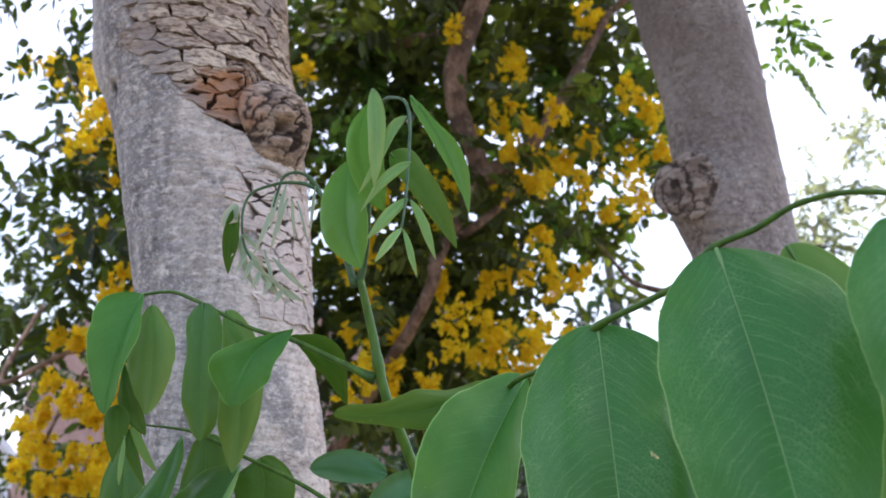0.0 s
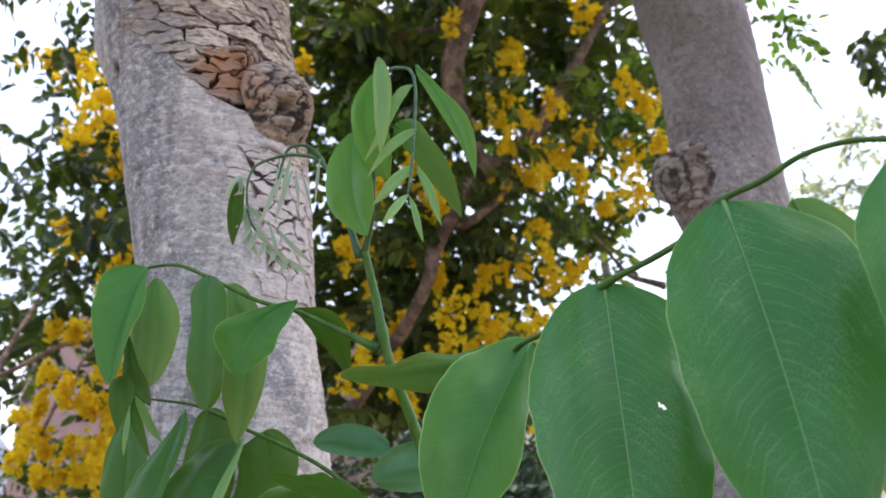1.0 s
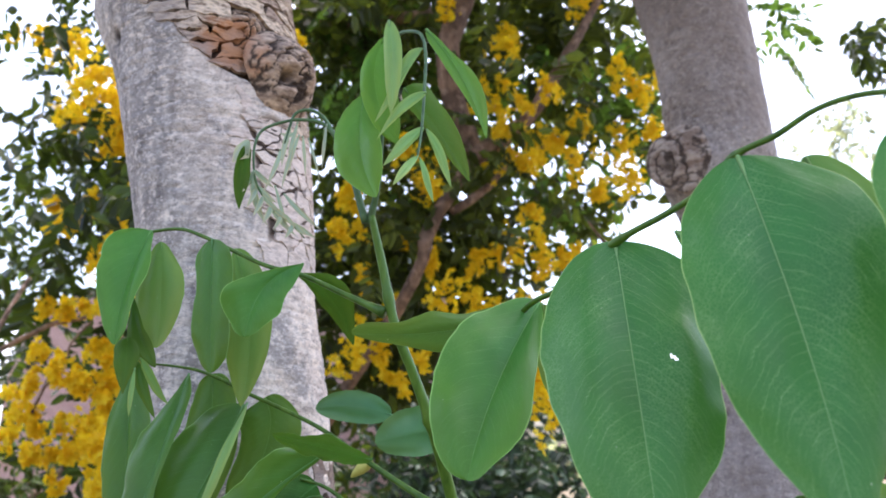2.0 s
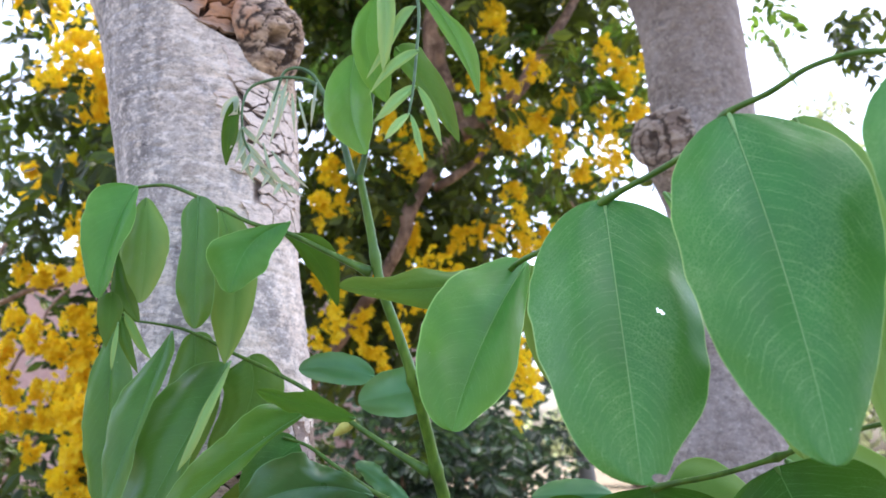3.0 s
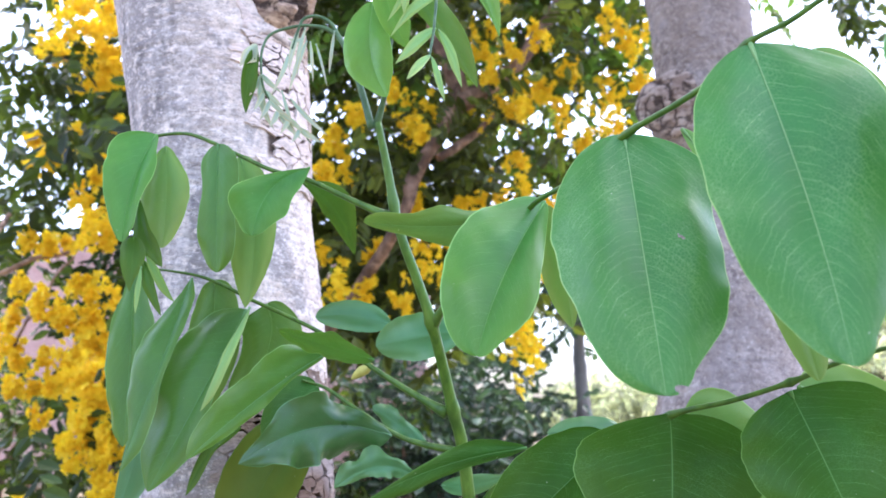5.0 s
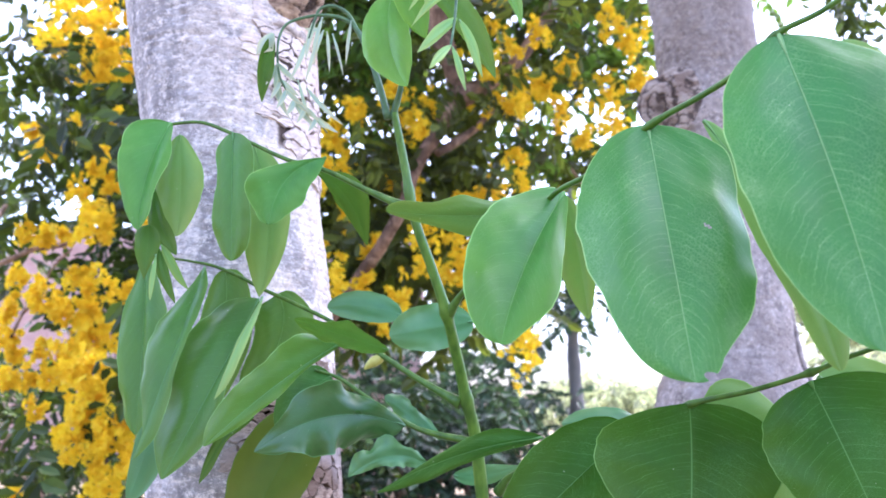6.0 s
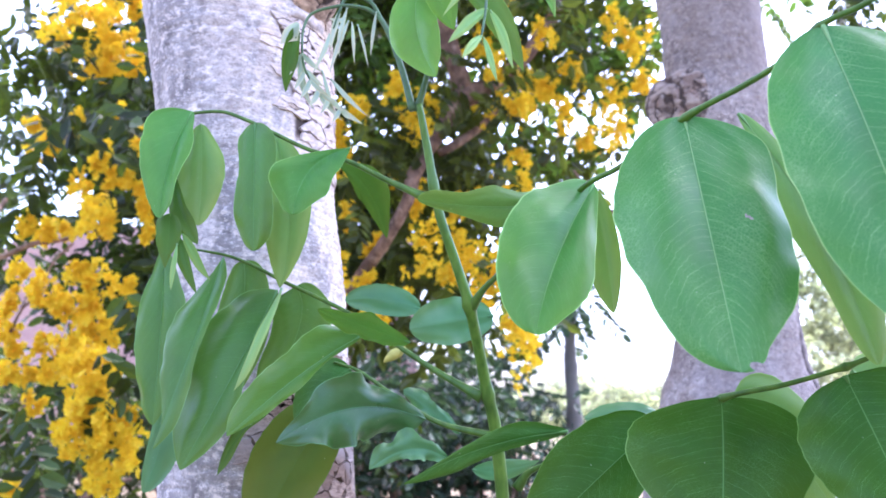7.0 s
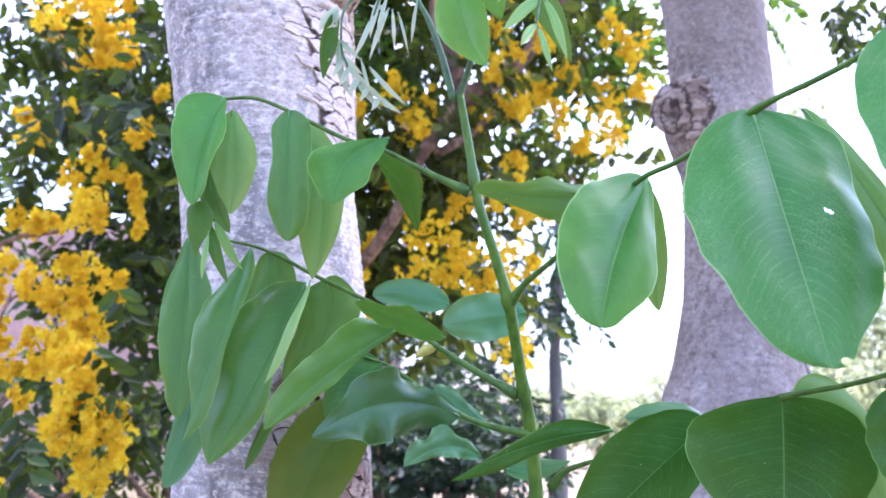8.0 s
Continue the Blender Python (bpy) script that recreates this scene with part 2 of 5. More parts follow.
    n.bump(grain, 0.8, 0.003)
    return n.finish(col, 0.88, 0.15)


def bark_brown():
    n = Nodes("brown_bark")
    c = n.coord()
    a = n.noise(c, 55.0, 6.0, 0.7)
    b = n.noise(n.scaled(c, (1, 1, 0.5)), 9.0, 4.0)
    d = n.noise(n.scaled(c, (1, 1, 2.5)), 24.0, 5.0, 0.65)
    col = n.mix(n.ramp(a, (0.35, 0.0), (0.66, 1.0)), (0.16, 0.13, 0.112), (0.44, 0.375, 0.325))
    col = n.mix(n.ramp(b, (0.42, 0.0), (0.64, 0.6)), col, (0.38, 0.34, 0.32))
    col = n.mix(n.ramp(d, (0.54, 0.0), (0.72, 0.6)), col, (0.38, 0.31, 0.24))
    col = n.mix(n.ramp(n.noise(c, 130.0, 3.0, 0.7), (0.53, 0.0), (0.64, 0.85)), col, (0.54, 0.47, 0.41))
    col = n.mix(n.ramp(n.noise(c, 85.0, 3.0, 0.7), (0.56, 0.0), (0.68, 0.6)), col, (0.10, 0.085, 0.075))
    col = n.mix(n.ramp(n.noise(n.scaled(c, (1, 1, 0.6)), 4.5, 4.0, 0.6), (0.46, 0.0), (0.62, 0.6)), col, (0.20, 0.16, 0.135))
    vc = n.t.nodes.new("ShaderNodeVertexColor")
    vc.layer_name = "plates"
    sep = n.t.nodes.new("ShaderNodeSeparateColor")
    n.t.links.new(vc.outputs[0], sep.inputs[0])
    col = n.mix(sep.outputs[0], col, n.mix(n.ramp(d, (0.4, 0.0), (0.6, 1.0)), (0.21, 0.145, 0.105), (0.46, 0.38, 0.31)))
    # recess darkness put into the colour: cracks, rent and knot grooves
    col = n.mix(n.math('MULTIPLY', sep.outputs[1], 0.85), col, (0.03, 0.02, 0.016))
    n.bump(n.math('ADD', a, n.math('MULTIPLY', d, 0.7)), 0.95, 0.006)
    return n.finish(col, 0.85, 0.2)


def limb_bark():
    n = Nodes("limb_bark")
    c = n.coord()
    a = n.noise(n.scaled(c, (1, 1, 0.6)), 30.0, 5.0, 0.65)
    col = n.mix(n.ramp(a, (0.35, 0.0), (0.66, 1.0)), (0.13, 0.082, 0.056), (0.38, 0.25, 0.175))
    col = n.mix(n.ramp(n.noise(c, 9.0, 4.0, 0.6), (0.44, 0.0), (0.58, 0.75)), col, (0.085, 0.056, 0.042))
    col = n.mix(n.ramp(n.noise(n.scaled(c, (1, 1, 0.7)), 22.0, 4.0, 0.65), (0.55, 0.0), (0.64, 0.6)), col, (0.46, 0.33, 0.24))
    n.bump(a, 0.8, 0.008)
    return n.finish(col, 0.85, 0.2)


def crown_leaf(name, color, through_color, amount=0.35):
    n = Nodes(name)
    r = n.t.nodes.new("ShaderNodeNewGeometry").outputs["Random Per Island"]
    lot = n.math('POWER', r, 1.8)
    col = n.mix(lot, tuple(c * 0.32 for c in color), tuple(c * 2.1 for c in color))
    col = n.mix(n.ramp(n.noise(n.coord(), 60.0, 3.0), (0.4, 0.0), (0.7, 0.4)), col, tuple(c * 0.7 for c in color))
    n.finish(col, 0.5, 0.25)
    n.translucent(n.mix(lot, tuple(c * 0.5 for c in through_color), tuple(min(1, c * 1.6) for c in through_color)), amount)
    return n.m


def petal_material():
    n = Nodes("yellow_petals")
    r = n.t.nodes.new("ShaderNodeNewGeometry").outputs["Random Per Island"]
    col = n.ramp(r, (0.0, (0.80, 0.53, 0.003)), (0.5, (0.91, 0.70, 0.008)), (1.0, (0.95, 0.81, 0.04)))
    col = n.mix(n.ramp(n.noise(n.coord(), 90.0, 3.0), (0.4, 0.0), (0.7, 0.35)), col, (0.60, 0.38, 0.006))
    n.finish(col, 0.55, 0.25)
    n.translucent((0.92, 0.68, 0.008), 0.46)
    return n.m


def wall_material():
    n = Nodes("pink_brick")
    c = n.coord()
    a = n.noise(c, 6.0, 5.0)
    b = n.noise(c, 60.0, 4.0)
    col = n.mix(n.ramp(a, (0.35, 0.0), (0.65, 1.0)), (0.46, 0.29, 0.25), (0.58, 0.40, 0.35))
    col = n.mix(n.ramp(b, (0.45, 0.0), (0.7, 0.5)), col, (0.30, 0.18, 0.16))
    n.bump(b, 0.5, 0.004)
    return n.finish(col, 0.9, 0.15)


def ground_material():
    n = Nodes("dry_ground")
    c = n.coord()
    a = n.noise(c, 1.3, 6.0, 0.6)
    b = n.noise(c, 25.0, 5.0, 0.7)
    col = n.mix(n.ramp(a, (0.40, 0.0), (0.62, 1.0)), (0.13, 0.10, 0.07), (0.22, 0.18, 0.12))
    col = n.mix(n.ramp(b, (0.45, 0.0), (0.7, 0.6)), col, (0.12, 0.13, 0.06))
    n.bump(b, 0.6, 0.02)
    return n.finish(col, 0.95, 0.1)


def plain(name, color, rough=0.7):
    n = Nodes(name)
    a = n.noise(n.coord(), 8.0, 5.0)
    b = n.noise(n.coord(), 80.0, 4.0)
    col = n.mix(n.ramp(a, (0.35, 0.0), (0.7, 1.0)), tuple(x * 0.85 for x in color), tuple(min(1, x * 1.08) for x in color))
    n.bump(b, 0.2, 0.002)
    return n.finish(col, rough, 0.3)


green_stem = stem_material("green_stem", (0.055, 0.128, 0.010), (0.122, 0.230, 0.024))
leaf_stalk = stem_material("leaf_stalk", (0.045, 0.105, 0.010), (0.095, 0.190, 0.020))
young_shoot = shoot_material()
grey_bark = bark_grey()
plate_bark = bark_plate_material("split_bark", (0.42, 0.32, 0.25), (0.60, 0.465, 0.345), (0.80, 0.65, 0.48), 0.9)
dark_plate = bark_plate_material("dark_split_bark", (0.17, 0.115, 0.082), (0.28, 0.20, 0.145), (0.44, 0.335, 0.25), 0.9)
pale_plate = bark_plate_material("pale_split_bark", (0.70, 0.575, 0.485), (0.76, 0.635, 0.54), (0.82, 0.70, 0.60), 0.35)
brown_bark = bark_brown()
brown_limb = limb_bark()
# one leaf in three tones: shade, half light and sunlight put into the colour
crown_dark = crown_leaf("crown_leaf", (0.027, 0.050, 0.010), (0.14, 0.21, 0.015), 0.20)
crown_half_lit = crown_leaf("half_lit_leaf", (0.042, 0.063, 0.011), (0.23, 0.29, 0.027), 0.30)
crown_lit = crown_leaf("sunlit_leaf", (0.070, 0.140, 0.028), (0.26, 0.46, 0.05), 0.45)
# distance haze and glare are put into the colour of these leaves
crown_hazed = crown_leaf("hazed_far_leaf", (0.27, 0.30, 0.18), (0.50, 0.55, 0.26), 0.45)
shrub_leaf = crown_leaf("shrub_leaf", (0.022, 0.044, 0.027), (0.07, 0.13, 0.04), 0.20)
petals = petal_material()
pink_brick = wall_material()
dry_ground = ground_material()
white_paint = plain("white_paint", (0.78, 0.80, 0.84))
smooth_bark = plain("smooth_bark", (0.15, 0.145, 0.13))
bud_yellow = plain("bud_yellow", (0.55, 0.52, 0.12), 0.45)


# ---- mesh helpers ----
def mesh_object(name, verts, faces, material, parent=None, label="", uvs=None, smooth=True, kind=""):
    me = bpy.data.meshes.new(name)
    me.from_pydata([tuple(v) for v in verts], [], faces)
    me.materials.append(material)
    if smooth:
        me.polygons.foreach_set("use_smooth", [True] * len(me.polygons))
    if uvs is not None:
        layer = me.uv_layers.new(name="UVMap")
        loops = np.empty(len(me.loops), dtype=np.int32)
        me.loops.foreach_get("vertex_index", loops)
        layer.data.foreach_set("uv", np.asarray(uvs, dtype=np.float32)[loops].ravel())
    me.update()
    ob = new(name, me)
    if parent is not None:
        ob.parent = parent
    return tagged(ob, label, kind=kind)


def thing(name, label, category, at=(0, 0, 0), group="", kind=""):
    ob = new(name)
    ob.empty_display_size = 0.05
    ob.location = at
    bpy.context.view_layer.update()
    return tagged(ob, label, category, group, kind)


def smooth_line(points, per=8):
    """Catmull-Rom through the points."""
    p = [Vector(q) for q in points]
    p = [p[0] * 2 - p[1]] + p + [p[-1] * 2 - p[-2]]
    out = []
    for a, b, c, d in zip(p, p[1:], p[2:], p[3:]):
        for k in range(per):
            t = k / per
            out.append(0.5 * ((2 * b) + (c - a) * t + (2 * a - 5 * b + 4 * c - d) * t * t + (3 * b - a - 3 * c + d) * t ** 3))
    out.append(p[-2])
    return out


def tube(points, radii, sides=10, per=8, nodes=(), rough=0.0, seed=0.0):
    """A tapered tube along a smooth line; nodes: (share along, extra radius, half-length share)."""
    line = smooth_line(points, per)
    n = len(line)
    verts, faces = [], []
    ref = Vector((0.31, 0.95, 0.05))
    for i, c in enumerate(line):
        t = (line[min(i + 1, n - 1)] - line[max(i - 1, 0)]).normalized()
        u = t.cross(ref).normalized()
        ref = u.cross(t)
        w = i / (n - 1)
        k = w * (len(radii) - 1)
        j = min(int(k), len(radii) - 2)
        r = radii[j] + (radii[j + 1] - radii[j]) * (k - j)
        for at, extra, half in nodes:
            r += extra * math.exp(-((w - at) / half) ** 2)
        for s in range(sides):
            a = 2 * math.pi * s / sides
            d = u * math.cos(a) + ref * math.sin(a)
            q = r * (1 + rough * noise.noise(Vector((c.x * 9 + d.x, c.y * 9 + d.y, c.z * 9 + seed)) ))
            verts.append(c + d * q)
    for i in range(n - 1):
        for s in range(sides):
            a, b = i * sides + s, i * sides + (s + 1) % sides
            faces.append((a, b, b + sides, a + sides))
    faces.append(tuple(range(sides))[::-1])
    faces.append(tuple((n - 1) * sides + s for s in range(sides)))
    return verts, faces


# ---- ground and distance ----
def build_ground():
    n = 90
    verts, faces = [], []
    for i in range(n + 1):
        for j in range(n + 1):
            a, b = (2 * i / n - 1), (2 * j / n - 1)
            x, y = 400 * a * abs(a) ** 2.2, 400 * b * abs(b) ** 2.2
            h = 0.03 * noise.noise(Vector((x * 0.7, y * 0.7, 0))) if abs(x) < 40 and abs(y) < 40 else 0
            verts.append((x, y, h))
    for i in range(n):
        for j in range(n):
            a = i * (n + 1) + j
            faces.append((a, a + n + 1, a + n + 2, a + 1))
    ob = mesh_object("ground", verts, faces, dry_ground)
    return tagged(ob, "dry brown earth with sparse low grass", "ground", kind="structure")


build_ground()


# ---- trunks ----
def dense_rows(axis, radii, z0, z1, step):
    """Centres and radii along the trunk, closely spaced between z0 and z1."""
    fine = smooth_line([(*p, ) for p in axis], 40)
    rads = smooth_line([(r, 0, 0) for r in radii], 40)
    zs = [p.z for p in fine]
    want = list(np.arange(zs[0], z0, 0.03)) + list(np.arange(z0, z1, step)) + list(np.arange(z1, zs[-1], 0.03)) + [zs[-1]]
    cols = [np.interp(want, zs, [v for v in vals]) for vals in ([p.x for p in fine], [p.y for p in fine], [r.x for r in rads])]
    return [(Vector((x, y, z)), r) for x, y, z, r in zip(cols[0], cols[1], want, cols[2])]


def turn_angles(step):
    """Angles round a trunk, close together on its front, counted from the front."""
    front = list(np.arange(-1.75, 1.75, step))
    return front + list(np.arange(1.75, 2 * math.pi - 1.75, 0.12))


def trunk_mesh(name, rows, angles, material, relief):
    """A trunk whose surface stands off by relief(angle, z, point) metres; relief also gives how dark and how raw the bark is."""
    verts, faces, cols = [], [], []
    n = len(angles)
    for c, r in rows:
        for a in angles:
            d = Vector((math.sin(a), -math.cos(a), 0))
            off, raw, dark_bit = relief(a, c.z, c + d * r, r)
            verts.append(c + d * (r + off))
            cols.append((raw, dark_bit, 0, 1))
    for i in range(len(rows) - 1):
        for k in range(n):
            a, b = i * n + k, i * n + (k + 1) % n
            faces.append((a, b, b + n, a + n))
    faces.append(tuple((len(rows) - 1) * n + k for k in range(n)))
    ob = mesh_object(name, verts, faces, material)
    layer = ob.data.color_attributes.new("plates", 'FLOAT_COLOR', 'POINT')
    layer.data.foreach_set("color", np.asarray(cols, dtype=np.float32).ravel())
    return ob


def under(ob, parent):
    ob.parent = parent
    ob.matrix_parent_inverse = parent.matrix_world.inverted()
    return ob


def soft(x, a, b):
    t = min(1, max(0, (x - a) / (b - a)))
    return t * t * (3 - 2 * t)


def n3(p, sx, sy, sz, seed=0.0):
    return noise.noise(Vector((p.x * sx + seed, p.y * sy, p.z * sz)))


def peeled(a, z):
    """Where the grey trunk's bark has split into plates: signed, above 0 inside."""
    wob = 0.10 * noise.noise(Vector((z * 14, a * 4, 5)))
    if z > 1.012:
        left = float(np.interp(z, (1.02, 1.05, 1.085, 1.143, 1.23, 1.36), (1.0, 0.31, -0.04, -0.33, -0.53, -0.62)))
        return min(a - left + wob, 1.9 - a)
    if z > 0.80:
        return min(a - (0.42 + (1.03 - z) * 1.6) + wob, (1.003 - z) * 9 + wob, (z - 0.85) * 9 + wob, 1.9 - a)
    return min(a - 0.15 + wob, (0.592 - z) * 9 + wob, 1.9 - a)


def grey_relief(a, z, p, r):
    q = 0.005 * noise.noise(Vector((a * 1.6, 0, z * 4)))
    fine = n3(p, 12, 12, 95, 3) * 0.0005 + n3(p, 38, 38, 160, 9) * 0.0009 + n3(p, 55, 55, 9, 1) * 0.0012
    split = abs(n3(p, 7, 7, 60, 21))
    q += fine - 0.0016 * max(0, 1 - split / 0.06)
    k = soft(peeled(a, z), 0.0, 0.12)
    if 0.80 < z <= 1.012:
        q -= 0.0035 * k
    elif k > 0:
        q -= k * (0.0080 + 0.002 * n3(p, 60, 60, 60))
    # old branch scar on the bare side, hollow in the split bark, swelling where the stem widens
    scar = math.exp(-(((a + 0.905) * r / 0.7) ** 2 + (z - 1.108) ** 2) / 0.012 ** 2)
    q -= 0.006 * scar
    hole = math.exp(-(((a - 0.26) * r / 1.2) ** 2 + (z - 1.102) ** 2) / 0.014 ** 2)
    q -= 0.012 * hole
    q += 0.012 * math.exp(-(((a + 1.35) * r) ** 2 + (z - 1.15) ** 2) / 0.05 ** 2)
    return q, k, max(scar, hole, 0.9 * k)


GREY_AXIS = [(-0.08, 1.0, -0.06), (-0.095, 0.995, 0.2), (-0.128, 0.985, 0.47), (-0.150, 0.985, 0.68), (-0.173, 0.985, 0.81), (-0.194, 0.985, 0.95),
             (-0.223, 0.985, 1.105), (-0.248, 0.985, 1.19), (-0.262, 0.985, 1.28), (-0.30, 0.99, 1.5), (-0.36, 1.0, 1.9), (-0.42, 1.02, 2.6)]
GREY_RADII = [0.19, 0.125, 0.105, 0.100, 0.102, 0.110, 0.117, 0.121, 0.126, 0.125, 0.12, 0.10]
grey_tree = thing("grey_tree", "grey weathered tree trunk with peeling cracked bark and a burl", "tree", (-0.10, 0.985, 0))
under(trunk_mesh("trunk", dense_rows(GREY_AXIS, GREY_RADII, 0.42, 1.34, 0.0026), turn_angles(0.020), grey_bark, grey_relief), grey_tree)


def grey_surface(a, z):
    """Centre line and radius of the grey trunk at a height."""
    zs = [p[2] for p in GREY_AXIS]
    return Vector((np.interp(z, zs, [p[0] for p in GREY_AXIS]), np.interp(z, zs, [p[1] for p in GREY_AXIS]), z)), float(np.interp(z, zs, GREY_RADII))


def clip_cell(poly, p, q):
    """The part of a polygon that lies nearer to p than to q."""
    mx, my, dx, dy = (p[0] + q[0]) / 2, (p[1] + q[1]) / 2, q[0] - p[0], q[1] - p[1]
    out = []
    for (ax, ay), (bx, by) in zip(poly, poly[1:] + poly[:1]):
        sa, sb = (ax - mx) * dx + (ay - my) * dy, (bx - mx) * dx + (by - my) * dy
        if sa <= 0:
            out.append((ax, ay))
        if sa * sb < 0:
            t = sa / (sa - sb)
            out.append((ax + (bx - ax) * t, ay + (by - ay) * t))
    return out


def bark_plates(parent, z0, z1, wide, tall, seed, proud, material, gaps):
    """Split bark: each plate a raised, uneven slab of its own on the trunk."""
    rng = random.Random(seed)
    pts = []
    r0 = 0.115
    for zi in np.arange(z0, z1, tall):
        for xi in np.arange(-0.75 * r0, 1.75 * r0, wide):
            if rng.random() < 0.92 + 0.4 * noise.noise(Vector((xi * 30, zi * 45, seed))):
                pts.append((xi / wide + rng.uniform(-0.55, 0.55), zi / tall + rng.uniform(-0.5, 0.5)))
    for p in pts:
        a, z = p[0] * wide / r0, p[1] * tall
        if peeled(a, z) < -0.05 or ((a - 0.92) * 0.115) ** 2 + (z - 1.060) ** 2 < 0.031 ** 2 or ((a - 0.26) * 0.115) ** 2 + (z - 1.102) ** 2 < 0.011 ** 2 or ((a - 0.67) * 0.115) ** 2 + (z - 1.105) ** 2 < 0.020 ** 2:
            continue
        poly = [(p[0] - 1.6, p[1] - 1.6), (p[0] + 1.6, p[1] - 1.6), (p[0] + 1.6, p[1] + 1.6), (p[0] - 1.6, p[1] + 1.6)]
        for q in pts:
            if q is not p and abs(q[0] - p[0]) < 3 and abs(q[1] - p[1]) < 3:
                poly = clip_cell(poly, p, q)
        gap = rng.choice(gaps)
        ring = []
        for (ax, ay), (bx, by) in zip(poly, poly[1:] + poly[:1]):
            n = max(1, int(math.hypot((bx - ax) * wide, (by - ay) * tall) / 0.004))
            for k in range(n):
                ring.append((ax + (bx - ax) * k / n, ay + (by - ay) * k / n))
        cx, cy = sum(q[0] for q in ring) / len(ring), sum(q[1] for q in ring) / len(ring)
        lift = proud * 0.35 + rng.uniform(0.0, 0.0006)
        tilt = rng.uniform(-0.010, 0.010)
        verts = []
        for shrink, h in ((0.0, -0.006), (0.0, 0.8 * lift), (0.0005, lift)):
            for x, y in ring:
                X, Y = x * wide, y * tall
                d = math.hypot(X - cx * wide, Y - cy * tall) + 1e-6
                wide_crack = 0.0030 * soft(abs(noise.noise(Vector((X * 26, Y * 34, seed + 3)))), 0.20, 0.03)
                k = 1 - (gap + wide_crack + shrink) / d
                X, Y = cx * wide + (X - cx * wide) * k, cy * tall + (Y - cy * tall) * k
                X += 0.0034 * noise.noise(Vector((X * 150, Y * 150, seed))) + 0.0012 * noise.noise(Vector((X * 420, Y * 420, seed)))
                Y += 0.0026 * noise.noise(Vector((X * 260, Y * 260, seed + 7)))
                c, r = grey_surface(X / r0, Y)
                s = math.sin(X / r0), -math.cos(X / r0)
                up = r + h + tilt * (X - cx * wide) + 0.0012 * noise.noise(Vector((X * 120, Y * 300, 2)))
                verts.append((c.x + s[0] * up, c.y + s[1] * up, Y + 0.004 * noise.noise(Vector((X * 70, Y * 70, 11)))))
        m = len(ring)
        c, r = grey_surface(cx * wide / r0, cy * tall)
        up = r + lift
        verts.append((c.x + math.sin(cx * wide / r0) * up, c.y - math.cos(cx * wide / r0) * up, cy * tall))
        faces = []
        for lv in range(2):
            for k in range(m):
                a0, b0 = lv * m + k, lv * m + (k + 1) % m
                faces.append((a0, b0, b0 + m, a0 + m))
        for k in range(m):
            faces.append((2 * m + k, 2 * m + (k + 1) % m, 3 * m))
        under(mesh_object("bark_plate", verts, faces, material, smooth=False), parent)


bpy.context.view_layer.update()
bark_plates(grey_tree, 1.02, 1.36, 0.040, 0.0150, 3, 0.0036, plate_bark, (0.0003, 0.0005, 0.0007, 0.0010, 0.0014))
bark_plates(grey_tree, 0.85, 1.01, 0.030, 0.0155, 8, 0.0006, pale_plate, (0.0009, 0.0012, 0.0016))
bark_plates(grey_tree, 0.38, 0.60, 0.024, 0.015, 5, 0.004, dark_plate, (0.0003, 0.0005, 0.0007, 0.0010, 0.0014))


def knot(name, at, out, size, depth, material, parent, seed, label, coarse=1.0):
    """A swollen branch scar: a lumpy dome with ridged rings round a sunken heart."""
    out = Vector(out).normalized()
    u = out.cross(Vector((0, 0, 1))).normalized()
    v = u.cross(out) * -1
    verts, faces, cols = [], [], []
    n, m = 60, 110
    for i in range(n + 1):
        q = i / n
        for k in range(m):
            t = 2 * math.pi * k / m
            wob = 1 + 0.16 * noise.noise(Vector((math.cos(t) * 1.5, math.sin(t) * 1.5, seed)))
            x, y = math.cos(t) * q * size * wob, math.sin(t) * q * size * 1.12 * wob
            dome = math.cos(min(1, q) * math.pi / 2) ** 0.7
            hx, hy = x - size * 0.30, y - size * 0.32
            far = math.hypot(hx, hy) / size
            warp = noise.noise(Vector((x * 30 * coarse, y * 30 * coarse, seed))) * 1.6 + 0.5 * noise.noise(Vector((x * 120 * coarse, y * 120 * coarse, seed)))
            ring = abs(math.sin(far * 7.5 * coarse + warp * 2.2)) ** 0.6
            flake = abs(noise.noise(Vector((x * 38 * coarse, y * 80 * coarse, seed + 4)))) + 0.5 * abs(noise.noise(Vector((x * 170 * coarse, y * 260 * coarse, seed))))
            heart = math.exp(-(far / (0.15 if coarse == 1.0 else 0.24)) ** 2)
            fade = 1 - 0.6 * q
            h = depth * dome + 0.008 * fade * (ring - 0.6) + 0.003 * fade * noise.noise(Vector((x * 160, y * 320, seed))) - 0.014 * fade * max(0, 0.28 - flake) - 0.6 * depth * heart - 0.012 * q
            # colour mask goes dark where the heart and the grooves sink
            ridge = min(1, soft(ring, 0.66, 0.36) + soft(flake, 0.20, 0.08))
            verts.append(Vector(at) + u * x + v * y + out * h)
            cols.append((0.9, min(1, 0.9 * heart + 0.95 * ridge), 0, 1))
    for i in range(n):
        for k in range(m):
            a, b = i * m + k, i * m + (k + 1) % m
            faces.append((a, b, b + m, a + m))
    ob = mesh_object(name, verts, faces, material, None, label)
    layer = ob.data.color_attributes.new("plates", 'FLOAT_COLOR', 'POINT')
    layer.data.foreach_set("color", np.asarray(cols, dtype=np.float32).ravel())
    return under(ob, parent)


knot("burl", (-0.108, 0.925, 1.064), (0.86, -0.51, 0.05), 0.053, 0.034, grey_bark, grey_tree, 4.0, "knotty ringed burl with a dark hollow")
